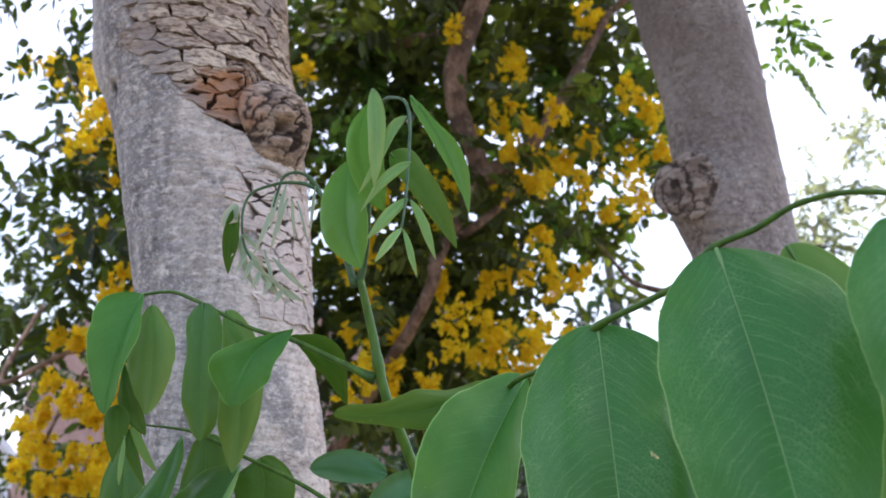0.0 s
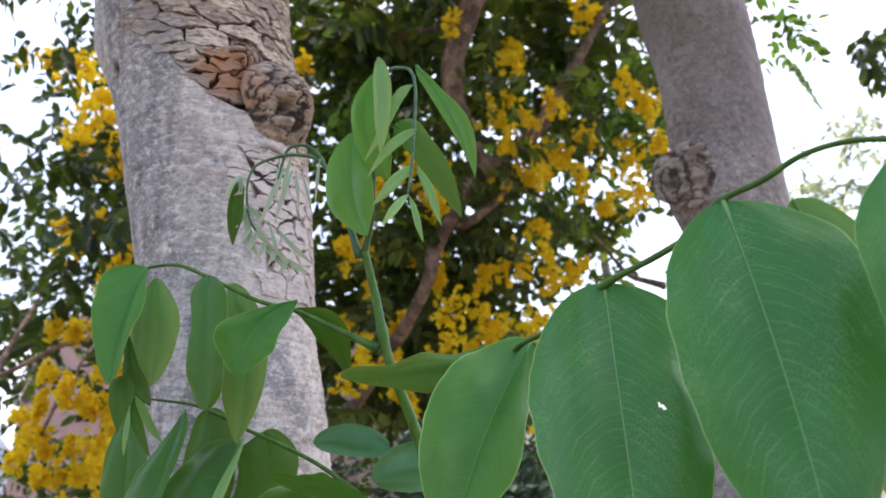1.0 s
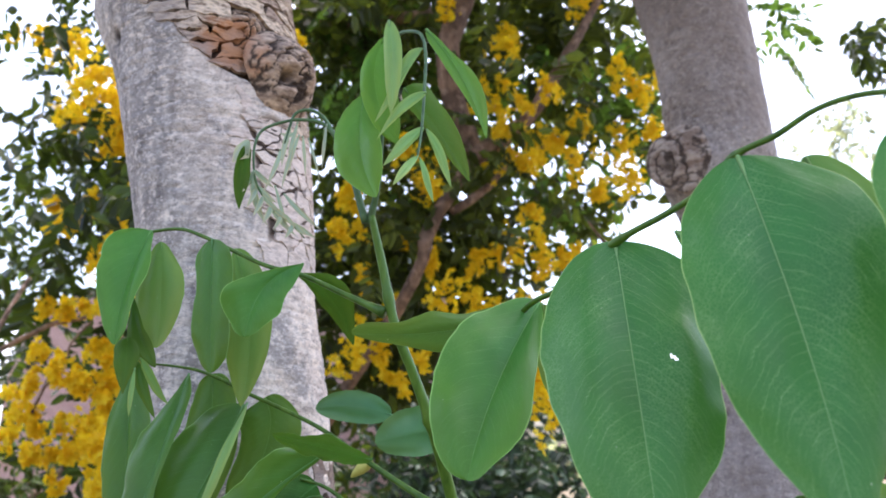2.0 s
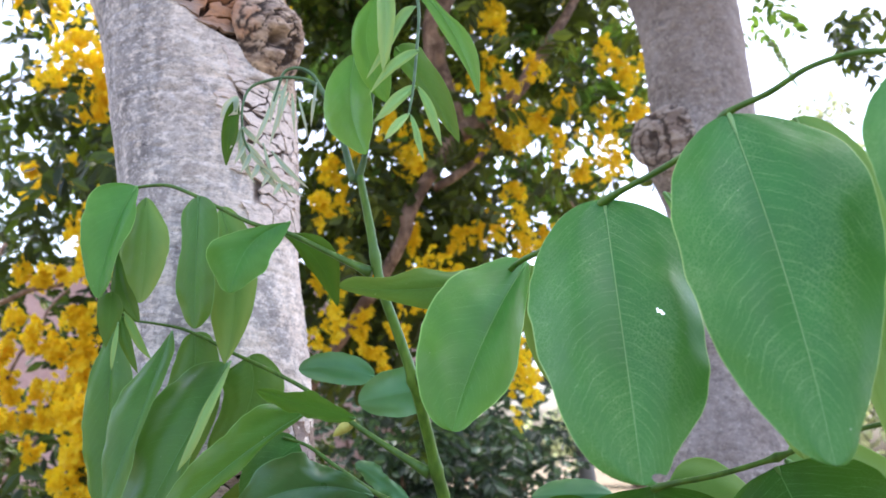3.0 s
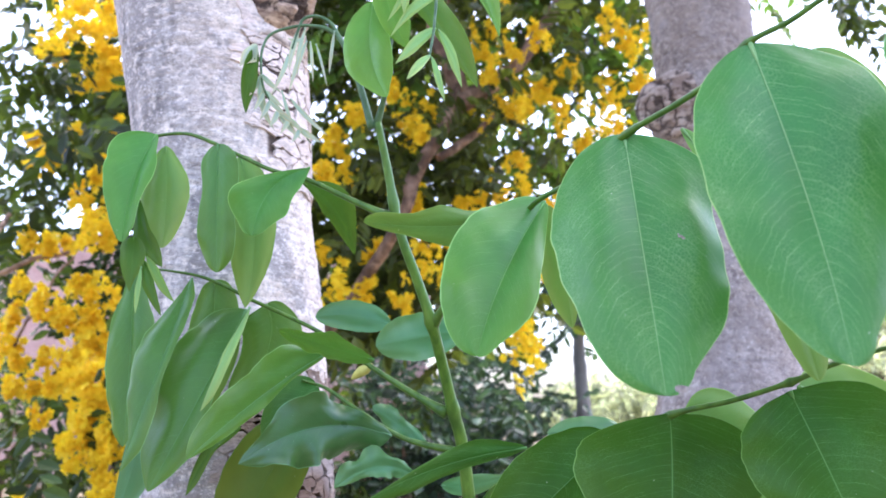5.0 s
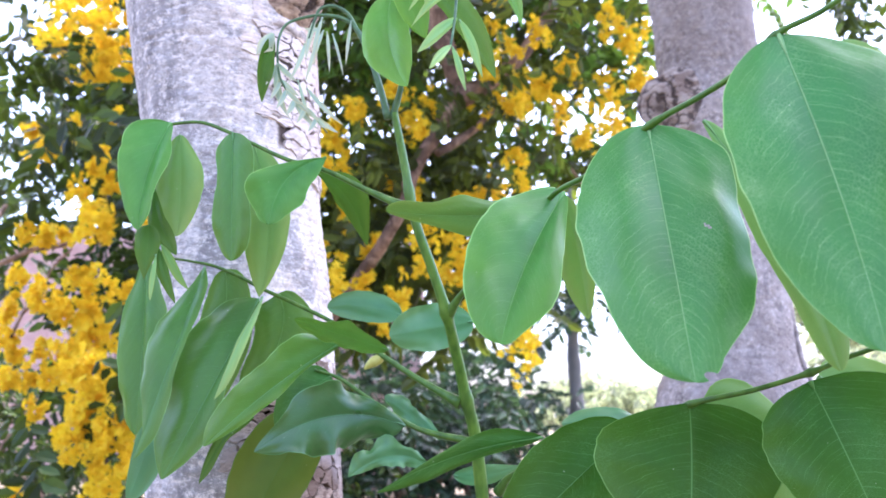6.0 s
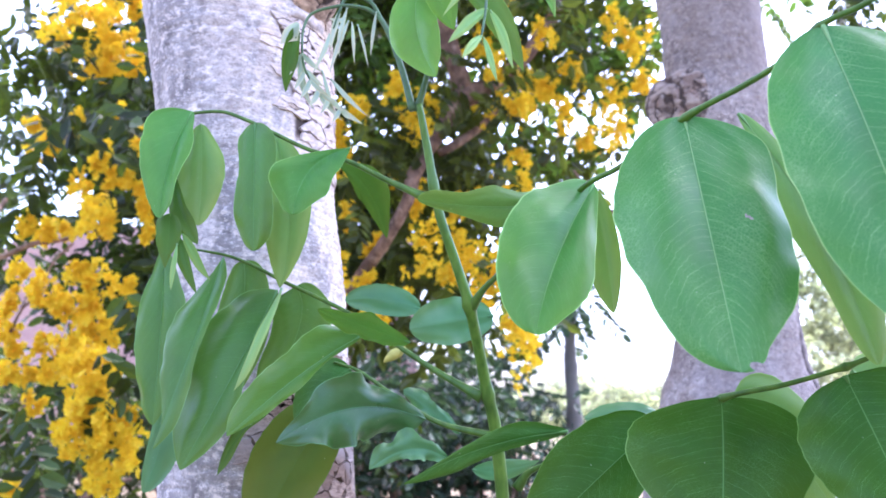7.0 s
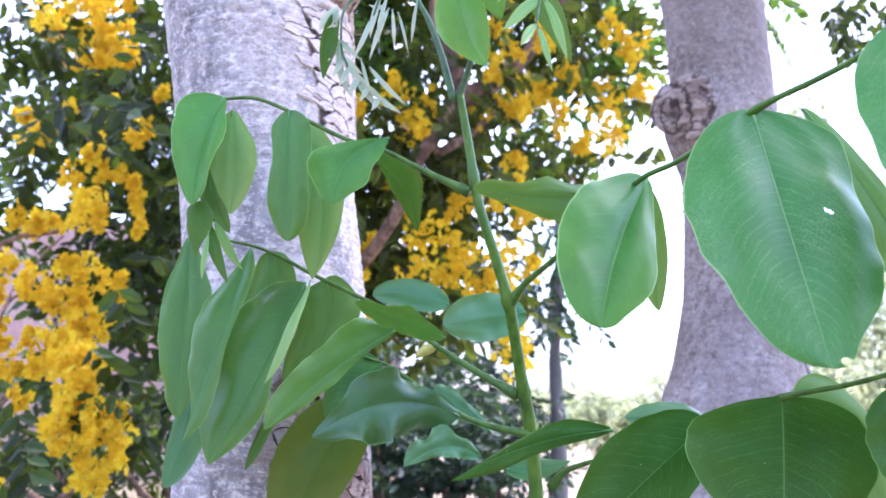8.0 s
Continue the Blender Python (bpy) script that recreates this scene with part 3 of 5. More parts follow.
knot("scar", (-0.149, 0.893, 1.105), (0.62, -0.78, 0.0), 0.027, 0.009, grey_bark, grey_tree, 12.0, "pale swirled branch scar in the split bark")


def brown_relief(a, z, p, r):
    q = 0.006 * noise.noise(Vector((a * 1.4, 4, z * 3)))
    q += 0.0016 * n3(p, 40, 40, 55, 2) + 0.0022 * n3(p, 14, 14, 22, 8) + 0.003 * math.sin(a * 5 + 1.0) * soft(z, 0.8, 0.45)
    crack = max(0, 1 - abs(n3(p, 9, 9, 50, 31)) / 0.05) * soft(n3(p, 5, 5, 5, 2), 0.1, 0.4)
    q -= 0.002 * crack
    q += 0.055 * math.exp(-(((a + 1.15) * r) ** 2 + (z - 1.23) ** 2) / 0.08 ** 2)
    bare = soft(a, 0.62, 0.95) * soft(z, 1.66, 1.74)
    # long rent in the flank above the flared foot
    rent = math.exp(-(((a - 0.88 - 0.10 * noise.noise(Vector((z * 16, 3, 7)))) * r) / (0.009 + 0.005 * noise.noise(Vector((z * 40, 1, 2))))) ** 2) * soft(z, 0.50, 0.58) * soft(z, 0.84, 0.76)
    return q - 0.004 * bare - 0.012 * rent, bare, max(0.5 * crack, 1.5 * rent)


BROWN_AXIS = [(0.70, 1.76, -0.06), (0.70, 1.76, 0.25), (0.70, 1.76, 0.5), (0.699, 1.76, 0.637), (0.698, 1.76, 0.73), (0.698, 1.76, 0.90), (0.688, 1.76, 1.15),
              (0.660, 1.76, 1.4), (0.645, 1.76, 1.55), (0.612, 1.76, 1.77), (0.55, 1.75, 2.2), (0.45, 1.7, 2.9)]
BROWN_RADII = [0.34, 0.24, 0.19, 0.162, 0.135, 0.114, 0.108, 0.112, 0.115, 0.128, 0.13, 0.12]
brown_tree = thing("brown_tree", "smooth grey-brown leaning tree trunk with a knot and a flared foot", "tree", (0.70, 1.76, 0))
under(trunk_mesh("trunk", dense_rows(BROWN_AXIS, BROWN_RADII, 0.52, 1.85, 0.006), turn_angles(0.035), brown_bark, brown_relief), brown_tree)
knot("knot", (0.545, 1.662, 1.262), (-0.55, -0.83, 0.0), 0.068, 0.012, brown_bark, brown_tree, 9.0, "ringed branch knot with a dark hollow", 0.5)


# ---- flowering tree behind ----
def crown(parent, top, limbs, clumps, seed):
    """Limbs from a trunk's top and the leafy crown they carry."""
    rng = random.Random(seed)
    tips = []
    for k in range(limbs):
        a = 2 * math.pi * k / limbs + rng.uniform(-0.4, 0.4)
        reach, rise = rng.uniform(0.9, 1.5), rng.uniform(0.9, 1.7)
        p = [top, (top[0] + 0.3 * reach * math.cos(a), top[1] + 0.3 * reach * math.sin(a), top[2] + 0.45 * rise), (top[0] + reach * math.cos(a), top[1] + reach * math.sin(a), top[2] + rise)]
        v, f = tube(p, [0.075, 0.05, 0.015], 12, 10, rough=0.3, seed=seed + k)
        under(mesh_object("limb", v, f, brown_limb), parent)
        tips += [p[2], tuple((q + w) / 2 for q, w in zip(p[1], p[2]))]
    cs = [tuple(c + rng.gauss(0, 0.3) for c in rng.choice(tips)) for _ in range(clumps)]
    # clumps held above 3.05 m, mostly out of view
    cs = [(x, y, max(z, 3.05)) for x, y, z in cs]
    sprays(cs, (0.3, 0.3, 0.12), 20, 0.10, crown_dark, parent, "foliage", seed)


def leaf_quads(verts, faces, at, way, size, spin, rng):
    """One pointed oval leaf of six corners, folded a little along its rib."""
    way = way.normalized()
    side = way.cross(Vector((math.cos(spin), math.sin(spin), 0.4))).normalized()
    up = side.cross(way)
    b = len(verts)
    w = size * rng.uniform(0.20, 0.27)
    verts.extend([at, at + way * size * 0.35 + side * w + up * w * 0.3, at + way * size * 0.75 + side * w * 0.75 + up * w * 0.2, at + way * size,
                  at + way * size * 0.75 - side * w * 0.75 + up * w * 0.2, at + way * size * 0.35 - side * w + up * w * 0.3, at + way * size * 0.5 - up * w * 0.15])
    for k in range(6):
        faces.append((b + k, b + (k + 1) % 6, b + 6))


def sprays(centres, spread, count, size, material, parent, name, seed, droop=0.5):
    """Clumps of pinnate sprays round the centres, joined."""
    rng = random.Random(seed)
    verts, faces = [], []
    for c in centres:
        for _ in range(count):
            o = Vector([rng.gauss(0, s) for s in spread]) + Vector(c)
            d = Vector((rng.uniform(-1, 1), rng.uniform(-1, 1), rng.uniform(-0.6, 0.4) - droop)).normalized()
            s = d.cross(Vector((rng.uniform(-1, 1), rng.uniform(-1, 1), 1))).normalized()
            n = rng.randint(4, 6)
            for k in range(n):
                p = o + d * size * 0.55 * k
                for sg in (-1, 1):
                    leaf_quads(verts, faces, p, s * sg + d * 0.5 + Vector((0, 0, -0.35)), size * rng.uniform(0.7, 1.2), rng.uniform(0, 6.3), rng)
            leaf_quads(verts, faces, o + d * size * 0.55 * n, d, size, rng.uniform(0, 6.3), rng)
    ob = mesh_object(name, verts, faces, material, None, smooth=False)
    under(ob, parent)
    return tagged(ob, kind="stuff")


def flower_cluster(at, size, parent, rng):
    """A hanging raceme: a few crowded lumps of five-petalled flowers round a drooping axis."""
    verts, faces = [], []
    at = Vector(at)
    lumps = [at + Vector((rng.gauss(0, 0.38), rng.gauss(0, 0.38), rng.gauss(0, 0.65))) * size for _ in range(rng.randint(5, 8))]
    for k in range(int(34 + 5200 * size * size)):
        p = rng.choice(lumps) + Vector((rng.gauss(0, 1), rng.gauss(0, 1), rng.gauss(0, 1.3))) * size * 0.23
        ax = Vector((rng.gauss(0, 1), rng.gauss(0, 1) - 0.6, rng.gauss(0, 1) - 0.2)).normalized()
        u = ax.orthogonal().normalized()
        v = ax.cross(u)
        R = rng.uniform(0.011, 0.018)
        for j in range(5):
            t = 2 * math.pi * j / 5 + rng.uniform(-0.2, 0.2)
            d, e = u * math.cos(t) + v * math.sin(t), v * math.cos(t) - u * math.sin(t)
            b = len(verts)
            verts.extend([p, p + d * R * 0.6 + e * R * 0.46 + ax * R * 0.3, p + d * R * 1.15 + ax * R * 0.22, p + d * R * 0.6 - e * R * 0.46 + ax * R * 0.3])
            faces.append((b, b + 1, b + 2, b + 3))
    return tagged(under(mesh_object("raceme", verts, faces, petals, None, smooth=False), parent), kind="stuff")


# crowns mostly out of view, added and thickened to shade what stands below
crown(grey_tree, (-0.42, 1.02, 2.55), 7, 50, 61)
crown(brown_tree, (0.45, 1.7, 2.85), 7, 50, 62)
shower_tree = thing("flowering_tree", "leafy tree full of hanging yellow flower clusters", "tree", (-0.1, 3.3, 0))
for line, rads in (
        ([(-0.750, 3.300, -0.050), (-0.620, 3.250, 0.500), (-0.123, 2.812, 1.211), (-0.052, 2.766, 1.413), (0.027, 2.766, 1.571), (0.094, 2.766, 1.722), (0.057, 2.766, 1.878), (0.011, 2.766, 2.040), (0.025, 2.766, 2.217), (0.090, 2.766, 2.424), (0.146, 2.766, 2.601)], [0.040, 0.034, 0.026, 0.026, 0.031, 0.040, 0.044, 0.048, 0.050, 0.052, 0.052]),
        ([(0.088, 2.766, 1.704), (0.212, 2.784, 1.782), (0.319, 2.812, 1.894), (0.412, 2.858, 2.067), (0.458, 2.858, 2.149), (0.629, 2.950, 2.503)], [0.045, 0.036, 0.031, 0.028, 0.024, 0.016]),
        ([(0.035, 2.766, 1.50), (0.159, 2.858, 1.622), (0.270, 2.950, 1.769), (0.409, 3.042, 1.874)], [0.020, 0.016, 0.012, 0.007]),
        ([(-1.6, 3.0, 1.3), (-1.4, 2.5, 0.957), (-1.285, 2.5, 0.996), (-1.204, 2.5, 1.036), (-1.119, 2.5, 1.053), (-1.029, 2.5, 1.096)], [0.010, 0.010, 0.009, 0.008, 0.006]),
        ([(-1.4, 2.9, 0.95), (-1.228, 2.5, 0.766), (-1.206, 2.5, 0.836), (-1.153, 2.5, 0.883), (-1.141, 2.5, 0.971), (-1.083, 2.5, 1.046)], [0.006, 0.006, 0.005, 0.005, 0.004]),
        ([(0.032, 3.0, 2.451), (-0.167, 3.1, 2.491), (-0.429, 3.2, 2.501), (-0.716, 3.3, 2.656)], [0.035, 0.03, 0.022, 0.014]),
        ([(0.701, 2.6, 1.243), (0.614, 2.7, 1.306), (0.577, 2.8, 1.393), (0.535, 2.9, 1.506)], [0.016, 0.012, 0.008, 0.004])):
    v, f = tube(line, [0.86 * r for r in rads], 14, 10, rough=0.35, seed=3.0)
    under(mesh_object("limb", v, f, brown_limb), shower_tree)

# leafy masses: close behind the grey trunk, then the open edge against the sky
sprays([(-1.35, 3.1, 2.018), (-1.292, 3.1, 1.8), (-1.529, 3.1, 2.001), (-1.12, 2.9, 1.979), (-1.072, 2.9, 1.728), (-1.038, 2.9, 1.507), (-1.876, 2.9, 2.552), (-1.749, 3.1, 2.649), (-1.539, 3.2, 1.348), (-1.347, 2.6, 1.753), (-1.158, 2.8, 1.524), (-0.924, 2.8, 0.776), (-1.011, 2.9, 0.625), (-1.26, 3.0, 0.938)], (0.18, 0.40, 0.15), 11, 0.068, crown_dark, shower_tree, "foliage", 11)
sprays([(-0.663, 3.4, 2.778), (-0.28, 3.2, 2.64), (0.317, 3.5, 2.843), (0.629, 3.4, 2.74), (-0.609, 3.6, 2.582), (-0.231, 3.5, 2.549), (0.234, 3.6, 2.655), (0.673, 3.6, 2.582), (0.483, 3.7, 2.392), (-0.592, 3.6, 2.216), (-0.442, 3.5, 1.591), (-0.58, 3.6, 1.379), (-0.281, 3.7, 1.398), (-0.391, 3.6, 1.148), (0.062, 3.7, 1.725), (-0.102, 3.7, 2.042), (0.165, 3.7, 1.344), (-0.1, 3.8, 1.176)], (0.19, 0.3, 0.17), 28, 0.095, crown_half_lit, shower_tree, "foliage", 12)
sprays([(0.711, 3.3, 2.114), (0.716, 3.4, 1.916), (0.756, 3.3, 2.471), (-0.137, 3.5, 1.667), (0.272, 3.6, 1.72)], (0.15, 0.30, 0.13), 11, 0.075, crown_half_lit, shower_tree, "foliage", 13)
sprays([(-1.807, 3.9, 2.464), (-1.685, 3.8, 1.965), (-1.546, 3.8, 2.309), (-1.428, 3.8, 1.899), (-1.362, 3.8, 0.803), (-2.48, 4.2, 1.509), (-2.345, 4.2, 1.261), (-2.588, 4.2, 1.765), (-2.355, 4.3, 1.79), (-0.852, 4.2, 3.211), (-0.277, 4.2, 3.12), (-0.075, 4.2, 2.679), (-0.757, 4.0, 2.802), (-0.668, 4.2, 2.871), (-0.33, 4.2, 2.509), (-0.572, 4.2, 2.073), (-0.256, 4.2, 1.939), (-0.616, 4.2, 1.625), (-0.304, 4.2, 1.261), (0.237, 4.3, 1.933), (-0.013, 4.3, 1.52), (-0.585, 4.2, 3.318), (0.591, 4.3, 3.232)], (0.24, 0.3, 0.2), 17, 0.08, crown_dark, shower_tree, "foliage", 14)
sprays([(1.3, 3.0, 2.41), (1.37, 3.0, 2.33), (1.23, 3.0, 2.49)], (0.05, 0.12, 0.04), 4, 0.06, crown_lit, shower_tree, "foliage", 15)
# leaves hanging in front of the flowers
sprays([(-1.05, 2.2, 1.39), (-0.93, 2.2, 1.35), (-1.1, 2.2, 1.12), (-0.95, 2.2, 0.48), (-0.78, 2.2, 0.61)], (0.07, 0.08, 0.06), 3, 0.07, crown_dark, shower_tree, "foliage", 16)
sprays([(-0.68, 3.5, 2.77), (-0.45, 3.5, 2.58), (-0.29, 3.5, 2.82), (-0.55, 3.5, 2.28), (-0.12, 3.5, 2.45)], (0.16, 0.25, 0.14), 16, 0.085, crown_half_lit, shower_tree, "foliage", 17)
sprays([(0.06, 3.6, 1.74), (0.02, 3.6, 1.46), (-0.4, 3.6, 1.47), (0.37, 3.6, 1.72), (-0.15, 3.6, 1.75), (0.58, 3.6, 1.76)], (0.14, 0.2, 0.10), 12, 0.08, crown_half_lit, shower_tree, "foliage", 18)
sprays([(-0.18, 2.75, 1.62), (0.04, 2.75, 1.73), (-0.05, 2.75, 1.52), (0.18, 2.75, 1.78), (-0.23, 2.75, 1.26), (0.01, 2.75, 1.91), (0.38, 2.75, 1.95), (0.31, 2.75, 1.59)], (0.06, 0.08, 0.05), 3, 0.065, crown_half_lit, shower_tree, "foliage", 19)
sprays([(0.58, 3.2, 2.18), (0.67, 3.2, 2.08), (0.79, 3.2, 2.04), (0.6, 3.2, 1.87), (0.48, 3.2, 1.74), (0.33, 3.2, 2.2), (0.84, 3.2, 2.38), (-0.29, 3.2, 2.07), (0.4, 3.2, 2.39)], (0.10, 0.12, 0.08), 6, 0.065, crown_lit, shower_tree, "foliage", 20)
sprays([(-1.87, 3.6, 2.12), (-1.64, 3.6, 2.2), (-1.39, 3.6, 1.9), (-1.69, 3.6, 1.69), (-1.4, 3.6, 1.52), (-1.37, 3.6, 2.28), (-1.39, 3.6, 1.13), (-1.24, 3.6, 1.3), (-1.95, 3.6, 1.62)], (0.12, 0.2, 0.11), 9, 0.075, crown_dark, shower_tree, "foliage", 22)
sprays([(-1.52, 3.9, 2.39), (-1.40, 3.9, 2.15), (-1.48, 3.9, 2.02), (-1.34, 3.9, 1.91), (-1.42, 3.9, 1.79), (-1.29, 3.9, 1.62), (-1.32, 3.9, 1.42), (-1.38, 3.9, 1.30), (-1.25, 3.9, 1.20)], (0.13, 0.2, 0.13), 20, 0.085, crown_dark, shower_tree, "foliage", 23)
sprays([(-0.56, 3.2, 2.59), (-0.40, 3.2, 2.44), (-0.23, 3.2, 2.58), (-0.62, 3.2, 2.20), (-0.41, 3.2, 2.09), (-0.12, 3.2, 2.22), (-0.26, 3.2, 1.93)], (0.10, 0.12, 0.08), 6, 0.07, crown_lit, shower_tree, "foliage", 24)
# top of this crown, mostly out of view, added to shade flowers and foliage
crown(shower_tree, (0.05, 3.3, 2.75), 7, 26, 63)
rng = random.Random(5)
# beside the grey trunk, high
for x, y, z, size in ((-1.12, 2.33, 1.77, 0.095), (-1.06, 2.38, 1.84, 0.071), (-1.09, 2.58, 1.76, 0.058), (-1.11, 2.5, 1.66, 0.056), (-1.02, 2.45, 1.32, 0.036), (-1.2, 2.47, 1.37, 0.046), (-1.49, 2.61, 2.11, 0.078), (-1.28, 2.5, 2.03, 0.075)):
    flower_cluster((x, y, z), 0.95 * size, shower_tree, rng)
# close beside the trunk
for x, y, z, size in ((-1.23, 2.5, 1.78, 0.06), (-1.11, 2.5, 1.79, 0.07), (-0.99, 2.5, 1.71, 0.05), (-1.04, 2.5, 1.63, 0.05), (-1.14, 2.5, 1.44, 0.035), (-1.23, 2.5, 1.37, 0.035), (-0.92, 2.5, 1.39, 0.03)):
    flower_cluster((x, y, z), size, shower_tree, rng)
# in the shade behind the leaves
for x, y, z, size in ((-1.11, 2.6, 1.86, 0.061), (-1.16, 2.6, 1.8, 0.046), (-1.04, 2.6, 1.89, 0.04), (-1.11, 2.6, 1.71, 0.04), (-1.03, 2.6, 1.69, 0.037), (-1.29, 2.66, 1.42, 0.043), (-1.09, 2.66, 1.53, 0.034), (-0.95, 2.66, 1.46, 0.038), (-0.91, 2.66, 1.61, 0.026), (-1.15, 2.62, 1.26, 0.046), (-1.06, 2.62, 1.28, 0.043), (-0.99, 2.62, 1.3, 0.028), (-0.93, 2.62, 1.26, 0.031), (-1.07, 2.62, 1.15, 0.046), (-0.92, 2.62, 1.2, 0.031), (-1.17, 2.62, 1.11, 0.034), (-1.25, 2.62, 1.09, 0.034), (-1.38, 2.7, 1.49, 0.034), (-0.91, 2.62, 1.12, 0.028), (-1.12, 2.66, 1.37, 0.025)):
    flower_cluster((x, y, z), 0.85 * size, shower_tree, rng)
# the long raceme low beside the grey trunk
for x, y, z, size in ((-0.92, 2.34, 0.61, 0.052), (-0.88, 2.34, 0.57, 0.049), (-0.93, 2.4, 0.5, 0.045), (-0.93, 2.35, 0.46, 0.044), (-0.83, 2.31, 0.51, 0.046), (-0.82, 2.33, 0.46, 0.043), (-0.76, 2.32, 0.44, 0.042), (-0.87, 2.4, 0.39, 0.045), (-0.82, 2.33, 0.34, 0.047), (-0.8, 2.37, 0.52, 0.048), (-1, 2.41, 0.66, 0.042), (-0.91, 2.34, 0.66, 0.043), (-0.85, 2.3, 0.66, 0.042), (-0.9, 2.35, 0.6, 0.045), (-0.88, 2.37, 0.47, 0.045)):
    flower_cluster((x, y, z), size, shower_tree, rng)
# in front of the garden wall
for x, y, z, size in ((-1.22, 2.47, 0.93, 0.038), (-1.12, 2.38, 0.89, 0.04), (-1.05, 2.37, 0.87, 0.04), (-1.02, 2.44, 1.12, 0.046), (-1, 2.52, 1.13, 0.036), (-1.05, 2.54, 0.99, 0.046), (-1.08, 2.55, 0.97, 0.037), (-0.96, 2.43, 0.92, 0.043), (-1.08, 2.5, 0.84, 0.04), (-0.97, 2.44, 0.79, 0.039), (-0.99, 2.44, 0.75, 0.043), (-0.93, 2.46, 0.79, 0.046), (-1.01, 2.4, 0.72, 0.044), (-1.22, 2.37, 0.77, 0.044)):
    flower_cluster((x, y, z), size, shower_tree, rng)
# further out towards the wall
for x, y, z, size in ((-1.22, 2.49, 0.76, 0.034), (-1.11, 2.45, 0.72, 0.033), (-1.21, 2.47, 0.64, 0.038), (-1.15, 2.5, 0.63, 0.033), (-1.14, 2.54, 0.56, 0.036), (-1.07, 2.46, 0.65, 0.044), (-1.26, 2.52, 0.85, 0.041), (-0.9, 2.51, 0.91, 0.035), (-1.2, 2.43, 1.07, 0.035), (-1.16, 2.47, 1.08, 0.034), (-1.3, 2.5, 0.68, 0.046), (-1.23, 2.55, 0.72, 0.036), (-0.99, 2.46, 0.86, 0.043), (-1.2, 2.59, 0.29, 0.041)):
    flower_cluster((x, y, z), 0.85 * size, shower_tree, rng)
# between the trunks
for x, y, z, size in ((-0.36, 2.79, 1.58, 0.052), (-0.31, 2.88, 1.53, 0.075), (-0.35, 2.66, 1.41, 0.049), (-0.11, 2.86, 1.71, 0.085), (-0.02, 2.76, 1.65, 0.062), (-0.12, 2.68, 1.72, 0.04), (-0.11, 2.85, 1.4, 0.053), (-0.04, 2.93, 1.34, 0.065), (-0.29, 2.71, 0.98, 0.081), (-0.19, 2.84, 1.03, 0.074), (-0.08, 2.74, 1, 0.051), (-0.2, 2.87, 1.16, 0.043), (-0.36, 2.87, 1.16, 0.043), (0, 2.72, 1.18, 0.081), (0.07, 2.9, 1.14, 0.097), (-0.15, 2.85, 0.92, 0.053), (0.19, 2.85, 1, 0.064), (-0.29, 2.9, 1.25, 0.047), (-0.26, 2.78, 1.65, 0.072), (-0.58, 2.88, 2.23, 0.043)):
    flower_cluster((x, y, z), 0.95 * size, shower_tree, rng)
# before the forked limb
for x, y, z, size in ((0.16, 2.96, 2.05, 0.066), (0.21, 2.73, 2.07, 0.081), (0.24, 2.95, 2.3, 0.066), (0.27, 2.82, 1.73, 0.084), (0.33, 2.84, 1.81, 0.074), (0.27, 2.74, 1.9, 0.051), (0.42, 2.91, 1.82, 0.054), (0.51, 2.79, 1.84, 0.052), (0.65, 2.96, 1.83, 0.088), (0.68, 2.78, 1.64, 0.062), (0.73, 2.87, 2.05, 0.075), (0.68, 2.82, 2.09, 0.052), (0.79, 2.88, 1.85, 0.054), (0.54, 2.94, 2.47, 0.076), (0, 2.72, 2.3, 0.057), (0.58, 2.81, 1.58, 0.042)):
    flower_cluster((x, y, z), size, shower_tree, rng)
# hanging across the fork
for x, y, z, size in ((0.20, 2.55, 1.72, 0.040), (0.36, 2.55, 1.86, 0.045), (0.30, 2.6, 1.62, 0.036), (-0.02, 2.6, 1.55, 0.030)):
    flower_cluster((x, y, z), size, shower_tree, rng)
sprays([(0.26, 2.6, 1.80), (0.42, 2.6, 2.02), (0.10, 2.6, 1.60), (-0.05, 2.6, 1.40), (0.06, 2.6, 2.1)], (0.07, 0.06, 0.06), 3, 0.065, crown_half_lit, shower_tree, "foliage", 25)
# lower, towards the brown trunk
for x, y, z, size in ((0.47, 2.76, 1.67, 0.051), (0.32, 2.75, 1.47, 0.041), (0.28, 2.92, 1.43, 0.054), (0.22, 2.93, 1.39, 0.054), (0.36, 2.87, 1.36, 0.06), (0.12, 2.98, 1.38, 0.044), (0.34, 2.76, 0.85, 0.072), (0.4, 2.96, 0.83, 0.044), (0.31, 2.75, 0.93, 0.045), (0.24, 2.99, 1.14, 0.089), (0.14, 2.89, 1.12, 0.075), (0.3, 2.88, 1.12, 0.097), (0.44, 2.99, 1.16, 0.056), (0.45, 2.94, 1.37, 0.048)):
    flower_cluster((x, y, z), size, shower_tree, rng)

# drooping branch end against the sky
v, f = tube([(0.677, 3.2, 2.669), (1.10, 3.3, 3.05), (1.55, 3.4, 3.00), (2.2, 3.4, 2.84), (2.09, 3.4, 2.63), (1.98, 3.4, 2.54), (1.89, 3.4, 2.41)], [0.020, 0.016, 0.012, 0.008, 0.006, 0.005, 0.003], 8, 6)
under(mesh_object("side_branch", v, f, brown_limb), shower_tree)
sprays([(2.06, 3.4, 2.62), (1.96, 3.4, 2.55), (1.9, 3.4, 2.47), (1.85, 3.4, 2.59), (2.02, 3.4, 2.5)], (0.05, 0.08, 0.05), 3, 0.075, crown_dark, shower_tree, "foliage", 21, 0.9)


